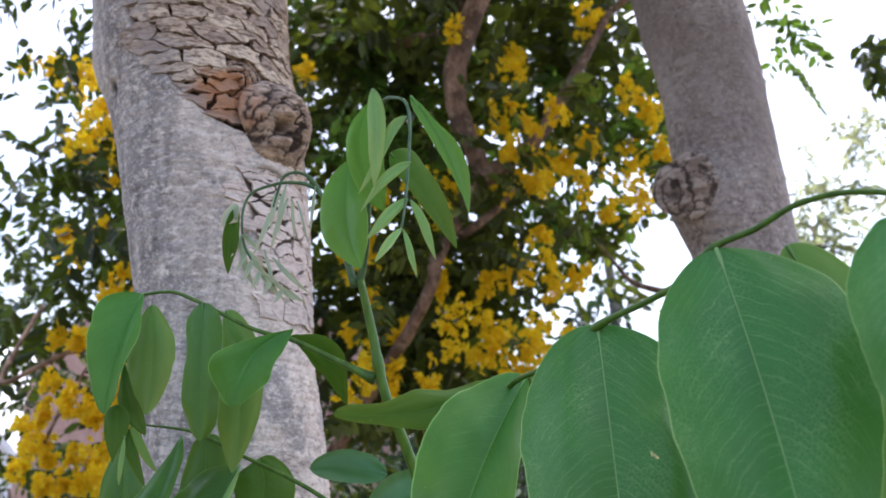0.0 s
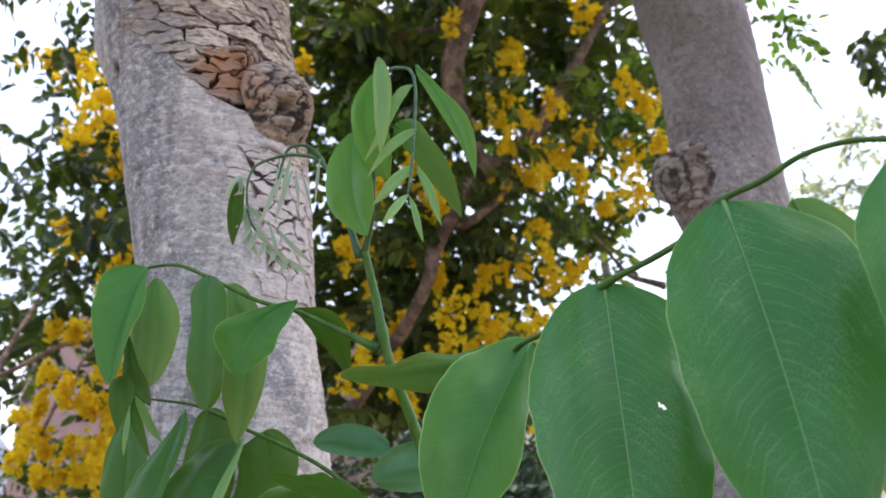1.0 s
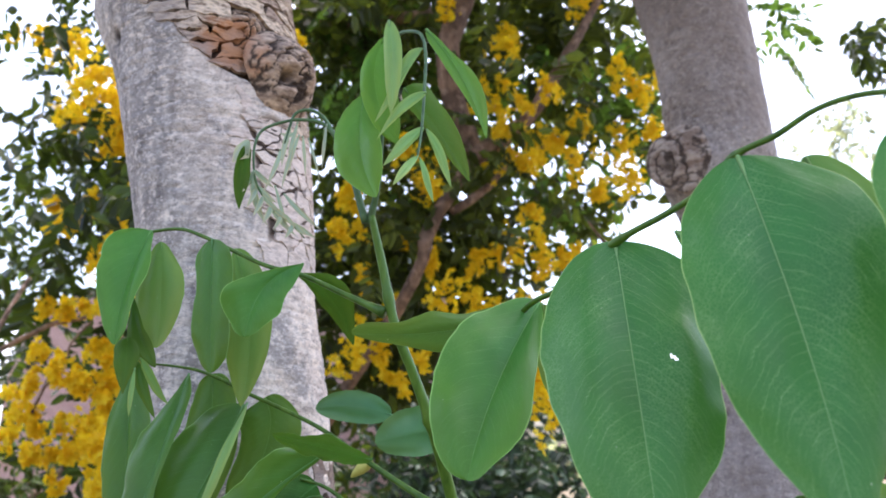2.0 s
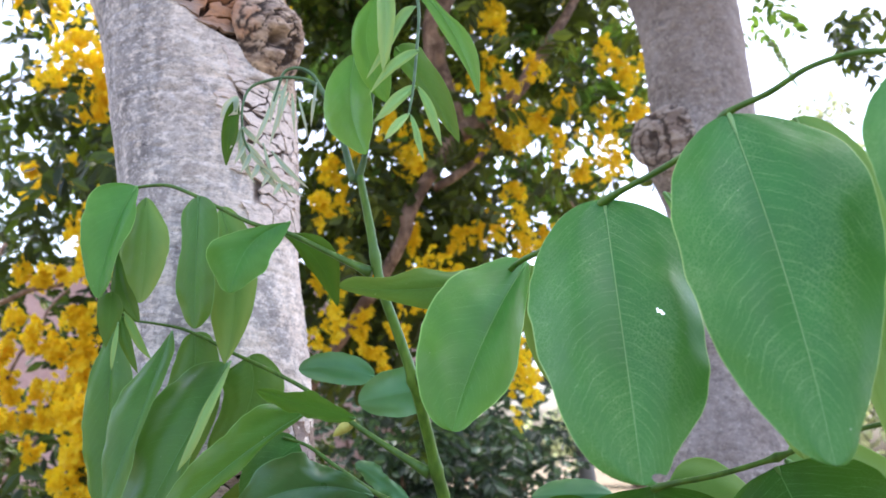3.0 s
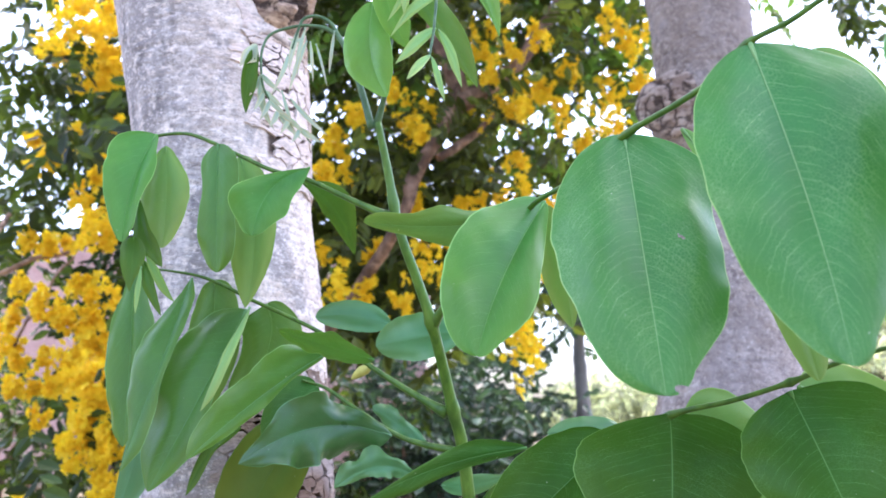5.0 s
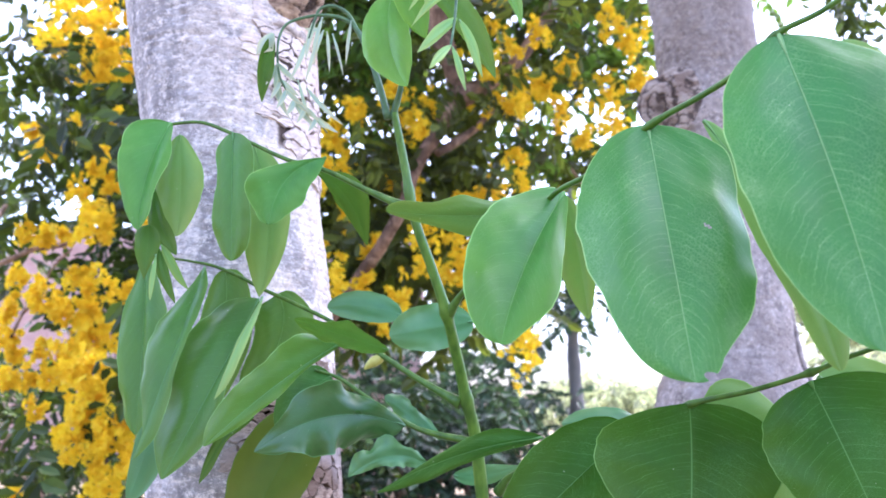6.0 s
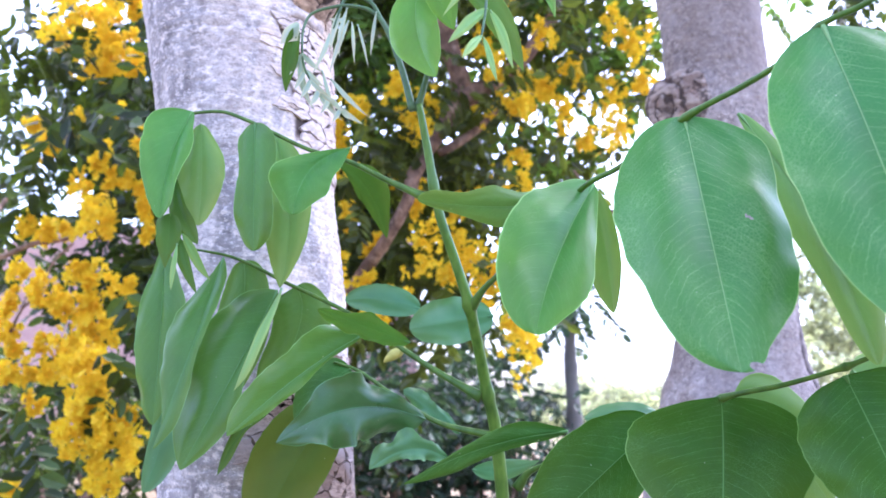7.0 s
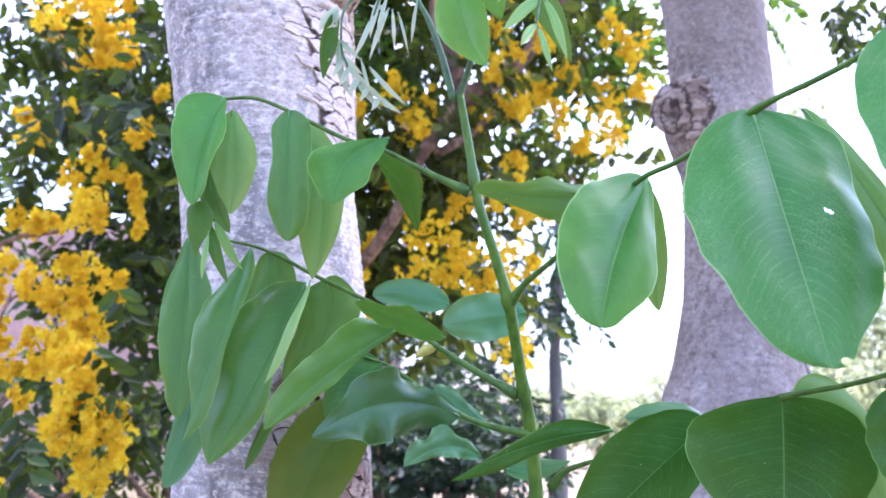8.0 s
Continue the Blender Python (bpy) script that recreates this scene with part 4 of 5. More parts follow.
# ---- garden behind ----
def garden_wall():
    """Wall with a rounded shoulder at its free end."""
    x0, x1, top, r, y, th = -4.0, -0.1, 2.15, 0.8, 7.0, 0.24
    outline = [(x0, -0.1)] + [(x0 + r - r * math.cos(a), top - r + r * math.sin(a)) for a in [math.pi / 2 * k / 10 for k in range(11)]] + [(x1, top), (x1, -0.1)]
    n = len(outline)
    verts = [(a, y, b) for a, b in outline] + [(a, y + th, b) for a, b in outline]
    faces = [tuple(range(n))[::-1], tuple(range(n, 2 * n))] + [(k, (k + 1) % n, (k + 1) % n + n, k + n) for k in range(n)]
    ob = mesh_object("garden_wall", verts, faces, pink_brick, smooth=False)
    return tagged(ob, "dusky pink rendered garden wall with a rounded shoulder", "wall", kind="structure")


garden_wall()
house = thing("house", "white gabled house seen beyond the garden wall", "house", (-9.2, 12.0, 0))
bpy.context.view_layer.update()
v, f = [], []
n0 = [(-11.6, -0.1), (-6.9, -0.1), (-6.9, 0.95), (-9.2, 3.4), (-11.6, 0.95)]
v = [(a, 12.0, b) for a, b in n0] + [(a, 16.0, b) for a, b in n0]
f = [(4, 3, 2, 1, 0), (5, 6, 7, 8, 9)] + [(k, (k + 1) % 5, (k + 1) % 5 + 5, k + 5) for k in range(5)]
under(mesh_object("wall", v, f, white_paint, smooth=False), house)
v = [(-9.2, 11.8, 3.52), (-6.7, 11.8, 0.85), (-6.7, 16.2, 0.85), (-9.2, 16.2, 3.52), (-9.2, 11.8, 3.41), (-6.76, 11.8, 0.77), (-6.76, 16.2, 0.77), (-9.2, 16.2, 3.41)]
f = [(0, 1, 2, 3), (7, 6, 5, 4), (0, 4, 5, 1), (1, 5, 6, 2), (2, 6, 7, 3), (3, 7, 4, 0)]
under(mesh_object("roof", v, f, white_paint, smooth=False), house)


def shrub(at, spread, count, material, seed, label, size=0.07):
    ob = thing("shrub", label, "shrub", (at[0], at[1], 0), "garden shrubs")
    bpy.context.view_layer.update()
    rng = random.Random(seed)
    for k in range(4):
        a = (at[0] + rng.uniform(-0.15, 0.15), at[1] + rng.uniform(-0.15, 0.15), -0.03)
        b = (at[0] + rng.gauss(0, spread[0] * 0.6), at[1] + rng.gauss(0, 0.2), at[2])
        c = [(p + q) / 2 + rng.uniform(-0.06, 0.06) for p, q in zip(a, b)]
        v, f = tube([a, c, b], [0.03, 0.02, 0.008], 8, 6)
        under(mesh_object("branch", v, f, brown_limb), ob)
    sprays([at], spread, count, size, material, ob, "foliage", seed, 0.1)
    return ob


for k, (x, y, z, sx, sz, c) in enumerate([(0.0, 6.2, 0.85, 0.30, 0.32, 80), (0.5, 6.4, 0.8, 0.26, 0.30, 80), (0.62, 6.0, 0.4, 0.18, 0.2, 40), (-0.5, 6.3, 0.9, 0.3, 0.36, 80), (0.3, 5.6, 0.45, 0.35, 0.22, 170), (-0.15, 5.3, 0.45, 0.3, 0.28, 190)]):
    shrub((x, y, z), (sx, 0.3, sz), c, shrub_leaf, 31 + k, "dark grey-green garden shrub with thin twigs", 0.08)
for k, (x, y, z, sx, sz, c) in enumerate([(-2.6, 4.8, 0.62, 0.32, 0.18, 60), (-1.9, 5.0, 0.45, 0.4, 0.2, 70), (-3.1, 5.2, 0.6, 0.4, 0.2, 60), (-1.9, 4.6, 0.2, 0.4, 0.16, 90), (-1.35, 4.9, 0.28, 0.35, 0.2, 90), (-0.9, 5.2, 0.38, 0.35, 0.25, 90)]):
    shrub((x, y, z), (sx, 0.3, sz), c, crown_dark, 51 + k, "low dark green shrub in front of the garden wall", 0.07)


def far_tree(at, height, spread, count, seed):
    ob = thing("far_tree", "pale hazy tree in the distance against bright sky", "tree", (at[0], at[1], 0), "distant trees")
    bpy.context.view_layer.update()
    v, f = tube([(at[0], at[1], -0.1), (at[0] + 0.1, at[1], height * 0.4), (at[0] - 0.1, at[1], height * 0.8)], [0.16, 0.12, 0.05], 10, 6, rough=0.2)
    under(mesh_object("trunk", v, f, brown_limb), ob)
    rng = random.Random(seed)
    cs = [(at[0] + rng.gauss(0, spread), at[1] + rng.gauss(0, spread), height * rng.uniform(0.55, 1.0)) for _ in range(7)]
    sprays(cs, (spread * 0.4, spread * 0.4, height * 0.09), count, 0.17, crown_hazed, ob, "foliage", seed)
    return ob


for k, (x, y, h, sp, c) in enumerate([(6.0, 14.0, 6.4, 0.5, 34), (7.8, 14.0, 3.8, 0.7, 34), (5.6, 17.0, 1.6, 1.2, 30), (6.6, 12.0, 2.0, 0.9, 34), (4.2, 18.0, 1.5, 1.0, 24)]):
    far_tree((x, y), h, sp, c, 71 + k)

slim_tree = thing("slim_tree", "thin dark young tree with sparse drooping leaves", "tree", (1.10, 6.0, 0))
v, f = tube([(1.12, 6.0, -0.05), (1.11, 6.0, 0.4), (1.08, 6.0, 0.8), (1.05, 6.0, 1.3), (1.06, 6.0, 1.9), (1.0, 6.0, 2.6)], [0.075, 0.065, 0.052, 0.044, 0.038, 0.025], 12, 8, rough=0.3)
under(mesh_object("trunk", v, f, smooth_bark), slim_tree)
sprays([(1.05, 5.9, 1.7), (0.85, 5.9, 1.5), (1.0, 5.9, 2.1), (0.8, 5.9, 1.9), (1.15, 5.9, 1.4)], (0.10, 0.15, 0.14), 7, 0.10, shrub_leaf, slim_tree, "foliage", 91, 0.9)

# ---- the young plant ----
sapling = thing("sapling", "young green sapling with large glossy pinnate leaves", "plant", (0.16, 0.82, 0))
bpy.context.view_layer.update()


def stalk(name, points, radii, material, nodes=(), label="", extra=()):
    v, f = tube(points, radii, 12, 8, nodes)
    for p, r in extra:
        w, g = tube(p, r, 8, 6)
        b = len(v)
        v = v + w
        f = f + [tuple(k + b for k in q) for q in g]
    return under(mesh_object(name, v, f, material, None, label), sapling)


stem = stalk("stem", [(0.033, 0.692, 0.811), (0.043, 0.697, 0.77), (0.054, 0.7, 0.723), (0.07, 0.708, 0.683), (0.083, 0.714, 0.649), (0.093, 0.73, 0.616), (0.103, 0.745, 0.58), (0.114, 0.76, 0.539), (0.13, 0.775, 0.42), (0.155, 0.80, 0.2), (0.16, 0.82, -0.03)],
             [0.0030, 0.0037, 0.0040, 0.0042, 0.0045, 0.0047, 0.0050, 0.0055, 0.0060, 0.007, 0.008], green_stem,
             [(0.155, 0.0012, 0.012), (0.40, 0.0018, 0.014), (0.60, 0.0014, 0.014)])
R = stalk("leaf_stalk", [(0.085, 0.714, 0.647), (0.094, 0.7, 0.661), (0.11, 0.675, 0.675), (0.133, 0.63, 0.696), (0.153, 0.59, 0.716), (0.171, 0.562, 0.722), (0.199, 0.517, 0.739), (0.221, 0.485, 0.746), (0.234, 0.462, 0.751), (0.247, 0.447, 0.764), (0.262, 0.43, 0.768), (0.275, 0.415, 0.774), (0.29, 0.402, 0.775), (0.306, 0.392, 0.771), (0.317, 0.38, 0.761)], [0.0047, 0.0026, 0.0021, 0.0019, 0.0019, 0.0018, 0.0018, 0.0018, 0.0018, 0.0016, 0.0016, 0.0014, 0.0014, 0.0014, 0.0013], leaf_stalk, [(0.43, 0.001, 0.012), (0.64, 0.001, 0.012)])
D = stalk("leaf_stalk", [(0.133, 0.77, 0.505), (0.142, 0.76, 0.519), (0.16, 0.74, 0.529), (0.192, 0.68, 0.547), (0.213, 0.63, 0.561), (0.236, 0.57, 0.578), (0.267, 0.55, 0.587), (0.296, 0.535, 0.598), (0.313, 0.522, 0.607), (0.332, 0.5, 0.615), (0.354, 0.48, 0.621)], [0.0049, 0.0025, 0.0019, 0.0018, 0.0018, 0.0018, 0.0016, 0.0016, 0.0015, 0.0013, 0.0013], leaf_stalk, [(0.5, 0.001, 0.012), (0.7, 0.0014, 0.012)])
A = stalk("leaf_stalk", [(0.046, 0.7, 0.732), (0.009, 0.71, 0.75), (-0.026, 0.713, 0.766), (-0.058, 0.718, 0.775), (-0.09, 0.724, 0.79), (-0.116, 0.731, 0.803), (-0.142, 0.738, 0.813), (-0.168, 0.742, 0.812), (-0.169, 0.742, 0.809)], [0.0036, 0.00237, 0.002, 0.00187, 0.00175, 0.00175, 0.00162, 0.0015, 0.001], leaf_stalk, [(0.0, 0.0015, 0.03)], "", [([(-0.175, 0.742, 0.812), (-0.179, 0.74, 0.784), (-0.177, 0.735, 0.744), (-0.173, 0.73, 0.715), (-0.17, 0.725, 0.696)], [0.0013, 0.0011, 0.0009, 0.0008, 0.0006])])
B = stalk("leaf_stalk", [(0.098, 0.745, 0.577), (0.061, 0.765, 0.597), (0.029, 0.775, 0.616), (-0.016, 0.79, 0.644), (-0.055, 0.8, 0.662), (-0.089, 0.803, 0.676), (-0.112, 0.806, 0.687), (-0.139, 0.81, 0.697), (-0.164, 0.81, 0.701), (-0.183, 0.81, 0.703), (-0.2, 0.81, 0.707)], [0.0038, 0.00275, 0.00237, 0.002, 0.00187, 0.00175, 0.00175, 0.0015, 0.00125, 0.001, 0.00088], leaf_stalk, [(0.0, 0.0015, 0.03)])
C = stalk("leaf_stalk", [(0.111, 0.755, 0.546), (0.063, 0.765, 0.555), (0.022, 0.77, 0.577), (-0.008, 0.78, 0.595), (-0.031, 0.78, 0.602)], [0.0036, 0.0022, 0.0019, 0.0016, 0.0012], leaf_stalk)
T = stalk("leaf_stalk", [(0.031, 0.695, 0.806), (0.037, 0.685, 0.827), (0.041, 0.67, 0.846), (0.044, 0.655, 0.884), (0.05, 0.64, 0.925), (0.057, 0.625, 0.937), (0.067, 0.61, 0.932), (0.077, 0.6, 0.923), (0.081, 0.596, 0.905), (0.081, 0.592, 0.874), (0.08, 0.588, 0.841), (0.078, 0.585, 0.82)], [0.0034, 0.0024, 0.0020, 0.0018, 0.0016, 0.0014, 0.0013, 0.0013, 0.0012, 0.0011, 0.0010, 0.0008], young_shoot)
K = stalk("curled_shoot", [(0.028, 0.693, 0.806), (0.016, 0.693, 0.844), (0.001, 0.693, 0.879), (-0.012, 0.692, 0.893), (-0.029, 0.69, 0.896), (-0.045, 0.69, 0.894), (-0.062, 0.69, 0.887), (-0.068, 0.69, 0.874), (-0.068, 0.69, 0.857), (-0.065, 0.695, 0.839), (-0.055, 0.7, 0.825), (-0.038, 0.7, 0.811), (-0.023, 0.7, 0.794)], [0.0034, 0.0028, 0.0023, 0.0018, 0.0014, 0.0013, 0.0012, 0.0011, 0.0010, 0.0010, 0.0009, 0.0008, 0.0005], young_shoot, (), "curled blue-green growing tip", [([(-0.004, 0.693, 0.887), (-0.012, 0.69, 0.899), (-0.024, 0.69, 0.905), (-0.035, 0.69, 0.902), (-0.039, 0.69, 0.892), (-0.043, 0.69, 0.874)], [0.0020, 0.0016, 0.0014, 0.0013, 0.0012, 0.0006])])


def leaflet(parent, material, base, mid_rib, tip, left, ul, right, ur, wave, point=0.8, label=""):
    """Blade on a curved midrib; left and right are its widest points, at the shares ul and ur of its length."""
    base, mid_rib, tip, left, right = (Vector(q) for q in (base, mid_rib, tip, left, right))
    ctrl = mid_rib * 2 - (base + tip) * 0.5

    def rib(u):
        return base * (1 - u) ** 2 + ctrl * 2 * u * (1 - u) + tip * u * u

    def way(u):
        return ((ctrl - base) * (1 - u) + (tip - ctrl) * u).normalized()

    length = (base - mid_rib).length + (mid_rib - tip).length
    N, M = (40, 12) if length > 0.05 else (18, 6)
    if length > 0.11:
        N, M = 96, 24
    seed = base.x * 91 + tip.z * 57

    def half_width(u, peak):
        if u < peak:
            return max(0, 1 - (1 - u / peak) ** 2.3) ** (0.5 if point < 0.7 else 0.6)
        return max(0, 1 - ((u - peak) / (1 - peak)) ** (1.9 if point < 0.8 else 1.6)) ** point

    arms = []
    for p, u in ((left, ul), (right, ur)):
        near = min((k / 60 for k in range(6, 55)), key=lambda k: math.hypot(p.x - rib(k).x, p.z - rib(k).z))
        arms.append(((p - rib(near)) / max(0.5, half_width(near, u)), u, near))
    verts, faces, uvs = [], [], []
    for i in range(N + 1):
        u = i / N
        c, t = rib(u), way(u)
        for j in range(-M, M + 1):
            arm, peak, near = arms[0] if j < 0 else arms[1]
            s = abs(j) / M
            a = way(near).rotation_difference(t) @ arm
            w = half_width(u, peak)
            up = t.cross(a).normalized() * (1 if j < 0 else -1)
            q = c + a * w * s
            size = a.length
            bow = 0.05 * size * w * math.sin(math.pi * s) * min(1, u * 3)
            rip = wave * 0.30 * size * w * s * s * noise.noise(Vector((u * 6.5 + seed, 2.0 if j < 0 else 8.0, seed * 2)))
            big_bow = 0.22 * size * w * noise.noise(Vector((u * 3 + seed, s * 1.5 * (1 if j < 0 else -1), seed)))
            edge = 0.025 * size * s ** 4 * noise.noise(Vector((u * 14, seed, 3.0 if j < 0 else 9.0)))
            edge += wave * 0.14 * size * w * s ** 2 * noise.noise(Vector((u * 5.5 + seed * 3, 0.7 if j < 0 else 5.2, seed)))
            verts.append(q + up * (bow + rip + big_bow * s) + a.normalized() * edge)
            uvs.append((0.5 + 0.5 * j / M, u))
    row = 2 * M + 1
    for i in range(N):
        for j in range(2 * M):
            a = i * row + j
            faces.append((a, a + 1, a + row + 1, a + row))
    if length > 0.11:
        # raised midrib
        k = 0.00022
        pv, pf = tube([rib(0.0), rib(0.25), rib(0.5), rib(0.75), rib(0.97)], [k * 1.5, k, k * 0.8, k * 0.5, k * 0.2], 6, 6)
        b = len(verts)
        verts += pv
        uvs += [(0.5, 0.5)] * len(pv)
        faces += [tuple(q + b for q in g) for g in pf]
    if length > 0.03:
        # swollen foot where the blade joins the stalk
        k = 0.0010 if length < 0.08 else 0.0017
        pv, pf = tube([rib(0.0), rib(0.03), rib(0.07)], [k, k * 0.8, k * 0.2], 6, 4)
        b = len(verts)
        verts += pv
        uvs += [(0.5, 0.5)] * len(pv)
        faces += [tuple(q + b for q in g) for g in pf]
    ob = mesh_object("leaflet", verts, faces, material, None, label, uvs=uvs)
    ob.parent = parent
    ob.matrix_parent_inverse = parent.matrix_world.inverted()
    return ob


WIDTHS_AT = (0.1, 0.3, 0.5, 0.7, 0.9)
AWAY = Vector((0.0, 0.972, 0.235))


def blade(parent, material, base, mid_rib, tip, first, second, lean, wave, ends, holes=(), label=""):
    """Blade on a curved midrib: half-widths in millimetres at five shares of its length on either side,
    how far each half leans away, how wavy it is, and how blunt its two ends are."""
    base, mid_rib, tip = Vector(base), Vector(mid_rib), Vector(tip)
    ctrl = mid_rib * 2 - (base + tip) * 0.5
    length = (base - mid_rib).length + (mid_rib - tip).length
    N, M = (44, 12) if length > 0.05 else (20, 6)
    if length > 0.11:
        N, M = (96, 24) if not holes else (200, 48)
    seed = base.x * 91 + tip.z * 57
    inner = [(u ** ends[0]) * ((1 - u) ** ends[1]) for u in WIDTHS_AT]
    ratios = [smooth_line([(w / k, 0, u) for w, k, u in zip(side, inner, WIDTHS_AT)], 10) for side in (first, second)]

    def rib(u):
        return base * (1 - u) ** 2 + ctrl * 2 * u * (1 - u) + tip * u * u

    def width(u, side):
        r = np.interp(u, [p.z for p in ratios[side]], [p.x for p in ratios[side]])
        return 0.001 * float(r) * u ** ends[0] * (1 - u) ** ends[1]

    verts, faces, uvs = [], [], []
    full = [0.001 * max(first), 0.001 * max(second)]
    for i in range(N + 1):
        u = 0.5 - 0.5 * math.cos(math.pi * i / N)
        c = rib(u)
        t = ((ctrl - base) * (1 - u) + (tip - ctrl) * u).normalized()
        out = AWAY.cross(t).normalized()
        for j in range(-M, M + 1):
            side = 0 if j < 0 else 1
            s = abs(j) / M
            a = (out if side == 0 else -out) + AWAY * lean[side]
            w = width(u, side)
            up = a.cross(t).normalized() * (1 if side == 0 else -1)
            k = full[side] * min(1, w / full[side])
            edge = (0.024 + 0.03 * wave) * k * s ** 3 * noise.noise(Vector((u * 15, seed, 3.0 + 6 * side))) + wave * 0.16 * k * s * s * noise.noise(Vector((u * 5.5 + seed * 3, 0.7 + 4.5 * side, seed)))
            bow = 0.10 * k * math.sin(math.pi * s) * min(1, u * 3)
            rip = wave * 0.34 * k * s * s * noise.noise(Vector((u * 6.5 + seed, 2.0 + 6 * side, seed * 2)))
            dip = 0.26 * k * s * noise.noise(Vector((u * 3 + seed, s * 1.5 * (1 - 2 * side), seed))) + 0.05 * k * s * noise.noise(Vector((u * 9 + seed, s * 3 * (1 - 2 * side), seed + 5)))
            groove = -0.0003 * math.exp(-(s * M / (0.09 * M)) ** 2) * min(1, u * 6) * (1 - u) if length > 0.11 else 0
            verts.append(c + a * (w * s) + up * (bow + rip + dip + groove) + a.normalized() * edge)
            uvs.append((0.5 + 0.5 * j / M, u))
    row = 2 * M + 1
    for i in range(N):
        for j in range(2 * M):
            x, y = (j + 0.5) / (2 * M), 0.5 - 0.5 * math.cos(math.pi * (i + 0.5) / N)
            if any(((x - hx) / hw) ** 2 + ((y - hy - slant * (x - hx)) / hh) ** 2 < 1 for hx, hy, hw, hh, slant in holes):
                continue
            a = i * row + j
            faces.append((a, a + 1, a + row + 1, a + row))
    extra = []
    if length > 0.11:
        extra.append((([rib(0.0), rib(0.25), rib(0.5), rib(0.75), rib(0.97)]), [0.0003, 0.0002, 0.00015, 0.0001, 0.00005], 6))
    if length > 0.03:
        k = 0.0009 if length < 0.08 else 0.0013
        extra.append(([rib(0.0), rib(0.03), rib(0.07)], [k, k * 0.8, k * 0.2], 4))
    for line, radii, per in extra:
        pv, pf = tube(line, radii, 6, per)
        b = len(verts)
        verts += pv
        uvs += [(0.5, 0.5)] * len(pv)
        faces += [tuple(q + b for q in g) for g in pf]
    return under(mesh_object("leaflet", verts, faces, material, None, label, uvs=uvs), parent)


bpy.context.view_layer.update()
# an insect hole with a torn trail, and a bite out of the tip
HOLES = ((0.750, 0.442, 0.022, 0.007, 0.3), (1.0, 0.972, 0.26, 0.014, 0.0))
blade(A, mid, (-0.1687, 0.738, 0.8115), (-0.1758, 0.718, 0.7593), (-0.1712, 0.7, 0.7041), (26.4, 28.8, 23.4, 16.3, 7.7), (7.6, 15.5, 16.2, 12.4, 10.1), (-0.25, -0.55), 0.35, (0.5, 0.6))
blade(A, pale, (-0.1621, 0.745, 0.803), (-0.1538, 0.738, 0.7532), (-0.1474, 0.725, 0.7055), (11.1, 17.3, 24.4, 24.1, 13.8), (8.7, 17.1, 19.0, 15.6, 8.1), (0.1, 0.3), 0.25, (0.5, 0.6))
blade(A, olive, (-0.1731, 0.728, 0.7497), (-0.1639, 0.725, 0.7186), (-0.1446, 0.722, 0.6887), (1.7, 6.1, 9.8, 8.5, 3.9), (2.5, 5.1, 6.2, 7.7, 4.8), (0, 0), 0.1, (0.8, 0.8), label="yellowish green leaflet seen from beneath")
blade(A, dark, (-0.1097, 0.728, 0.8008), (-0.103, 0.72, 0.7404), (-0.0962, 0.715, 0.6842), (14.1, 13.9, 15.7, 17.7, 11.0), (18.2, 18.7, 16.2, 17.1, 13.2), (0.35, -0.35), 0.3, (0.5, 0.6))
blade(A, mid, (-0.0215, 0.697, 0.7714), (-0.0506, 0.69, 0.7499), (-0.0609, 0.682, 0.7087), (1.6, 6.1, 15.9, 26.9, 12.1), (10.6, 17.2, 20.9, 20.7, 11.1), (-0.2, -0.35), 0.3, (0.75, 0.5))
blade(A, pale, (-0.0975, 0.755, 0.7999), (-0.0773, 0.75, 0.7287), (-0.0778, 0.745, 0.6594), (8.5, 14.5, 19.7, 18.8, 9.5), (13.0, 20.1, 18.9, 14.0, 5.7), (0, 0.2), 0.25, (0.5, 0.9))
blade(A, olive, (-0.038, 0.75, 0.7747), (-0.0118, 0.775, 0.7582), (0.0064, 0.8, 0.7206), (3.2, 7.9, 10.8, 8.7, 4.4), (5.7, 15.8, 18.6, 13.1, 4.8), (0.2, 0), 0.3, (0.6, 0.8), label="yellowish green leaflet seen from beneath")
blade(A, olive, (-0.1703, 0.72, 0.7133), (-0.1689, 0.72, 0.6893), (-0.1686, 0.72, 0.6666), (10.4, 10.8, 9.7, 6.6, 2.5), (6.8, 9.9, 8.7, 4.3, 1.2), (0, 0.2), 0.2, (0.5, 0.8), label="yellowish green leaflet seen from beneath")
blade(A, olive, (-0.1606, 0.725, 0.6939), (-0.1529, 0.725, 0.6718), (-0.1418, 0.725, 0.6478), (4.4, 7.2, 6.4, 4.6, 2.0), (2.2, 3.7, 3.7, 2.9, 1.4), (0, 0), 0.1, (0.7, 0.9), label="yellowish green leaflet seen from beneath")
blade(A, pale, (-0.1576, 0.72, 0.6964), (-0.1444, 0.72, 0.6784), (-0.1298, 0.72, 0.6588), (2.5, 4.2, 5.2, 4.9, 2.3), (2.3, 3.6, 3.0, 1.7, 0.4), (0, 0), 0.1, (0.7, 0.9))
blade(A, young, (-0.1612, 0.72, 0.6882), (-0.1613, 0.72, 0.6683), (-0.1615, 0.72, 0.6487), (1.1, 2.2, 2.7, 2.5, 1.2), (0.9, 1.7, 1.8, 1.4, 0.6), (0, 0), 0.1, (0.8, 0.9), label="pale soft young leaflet")
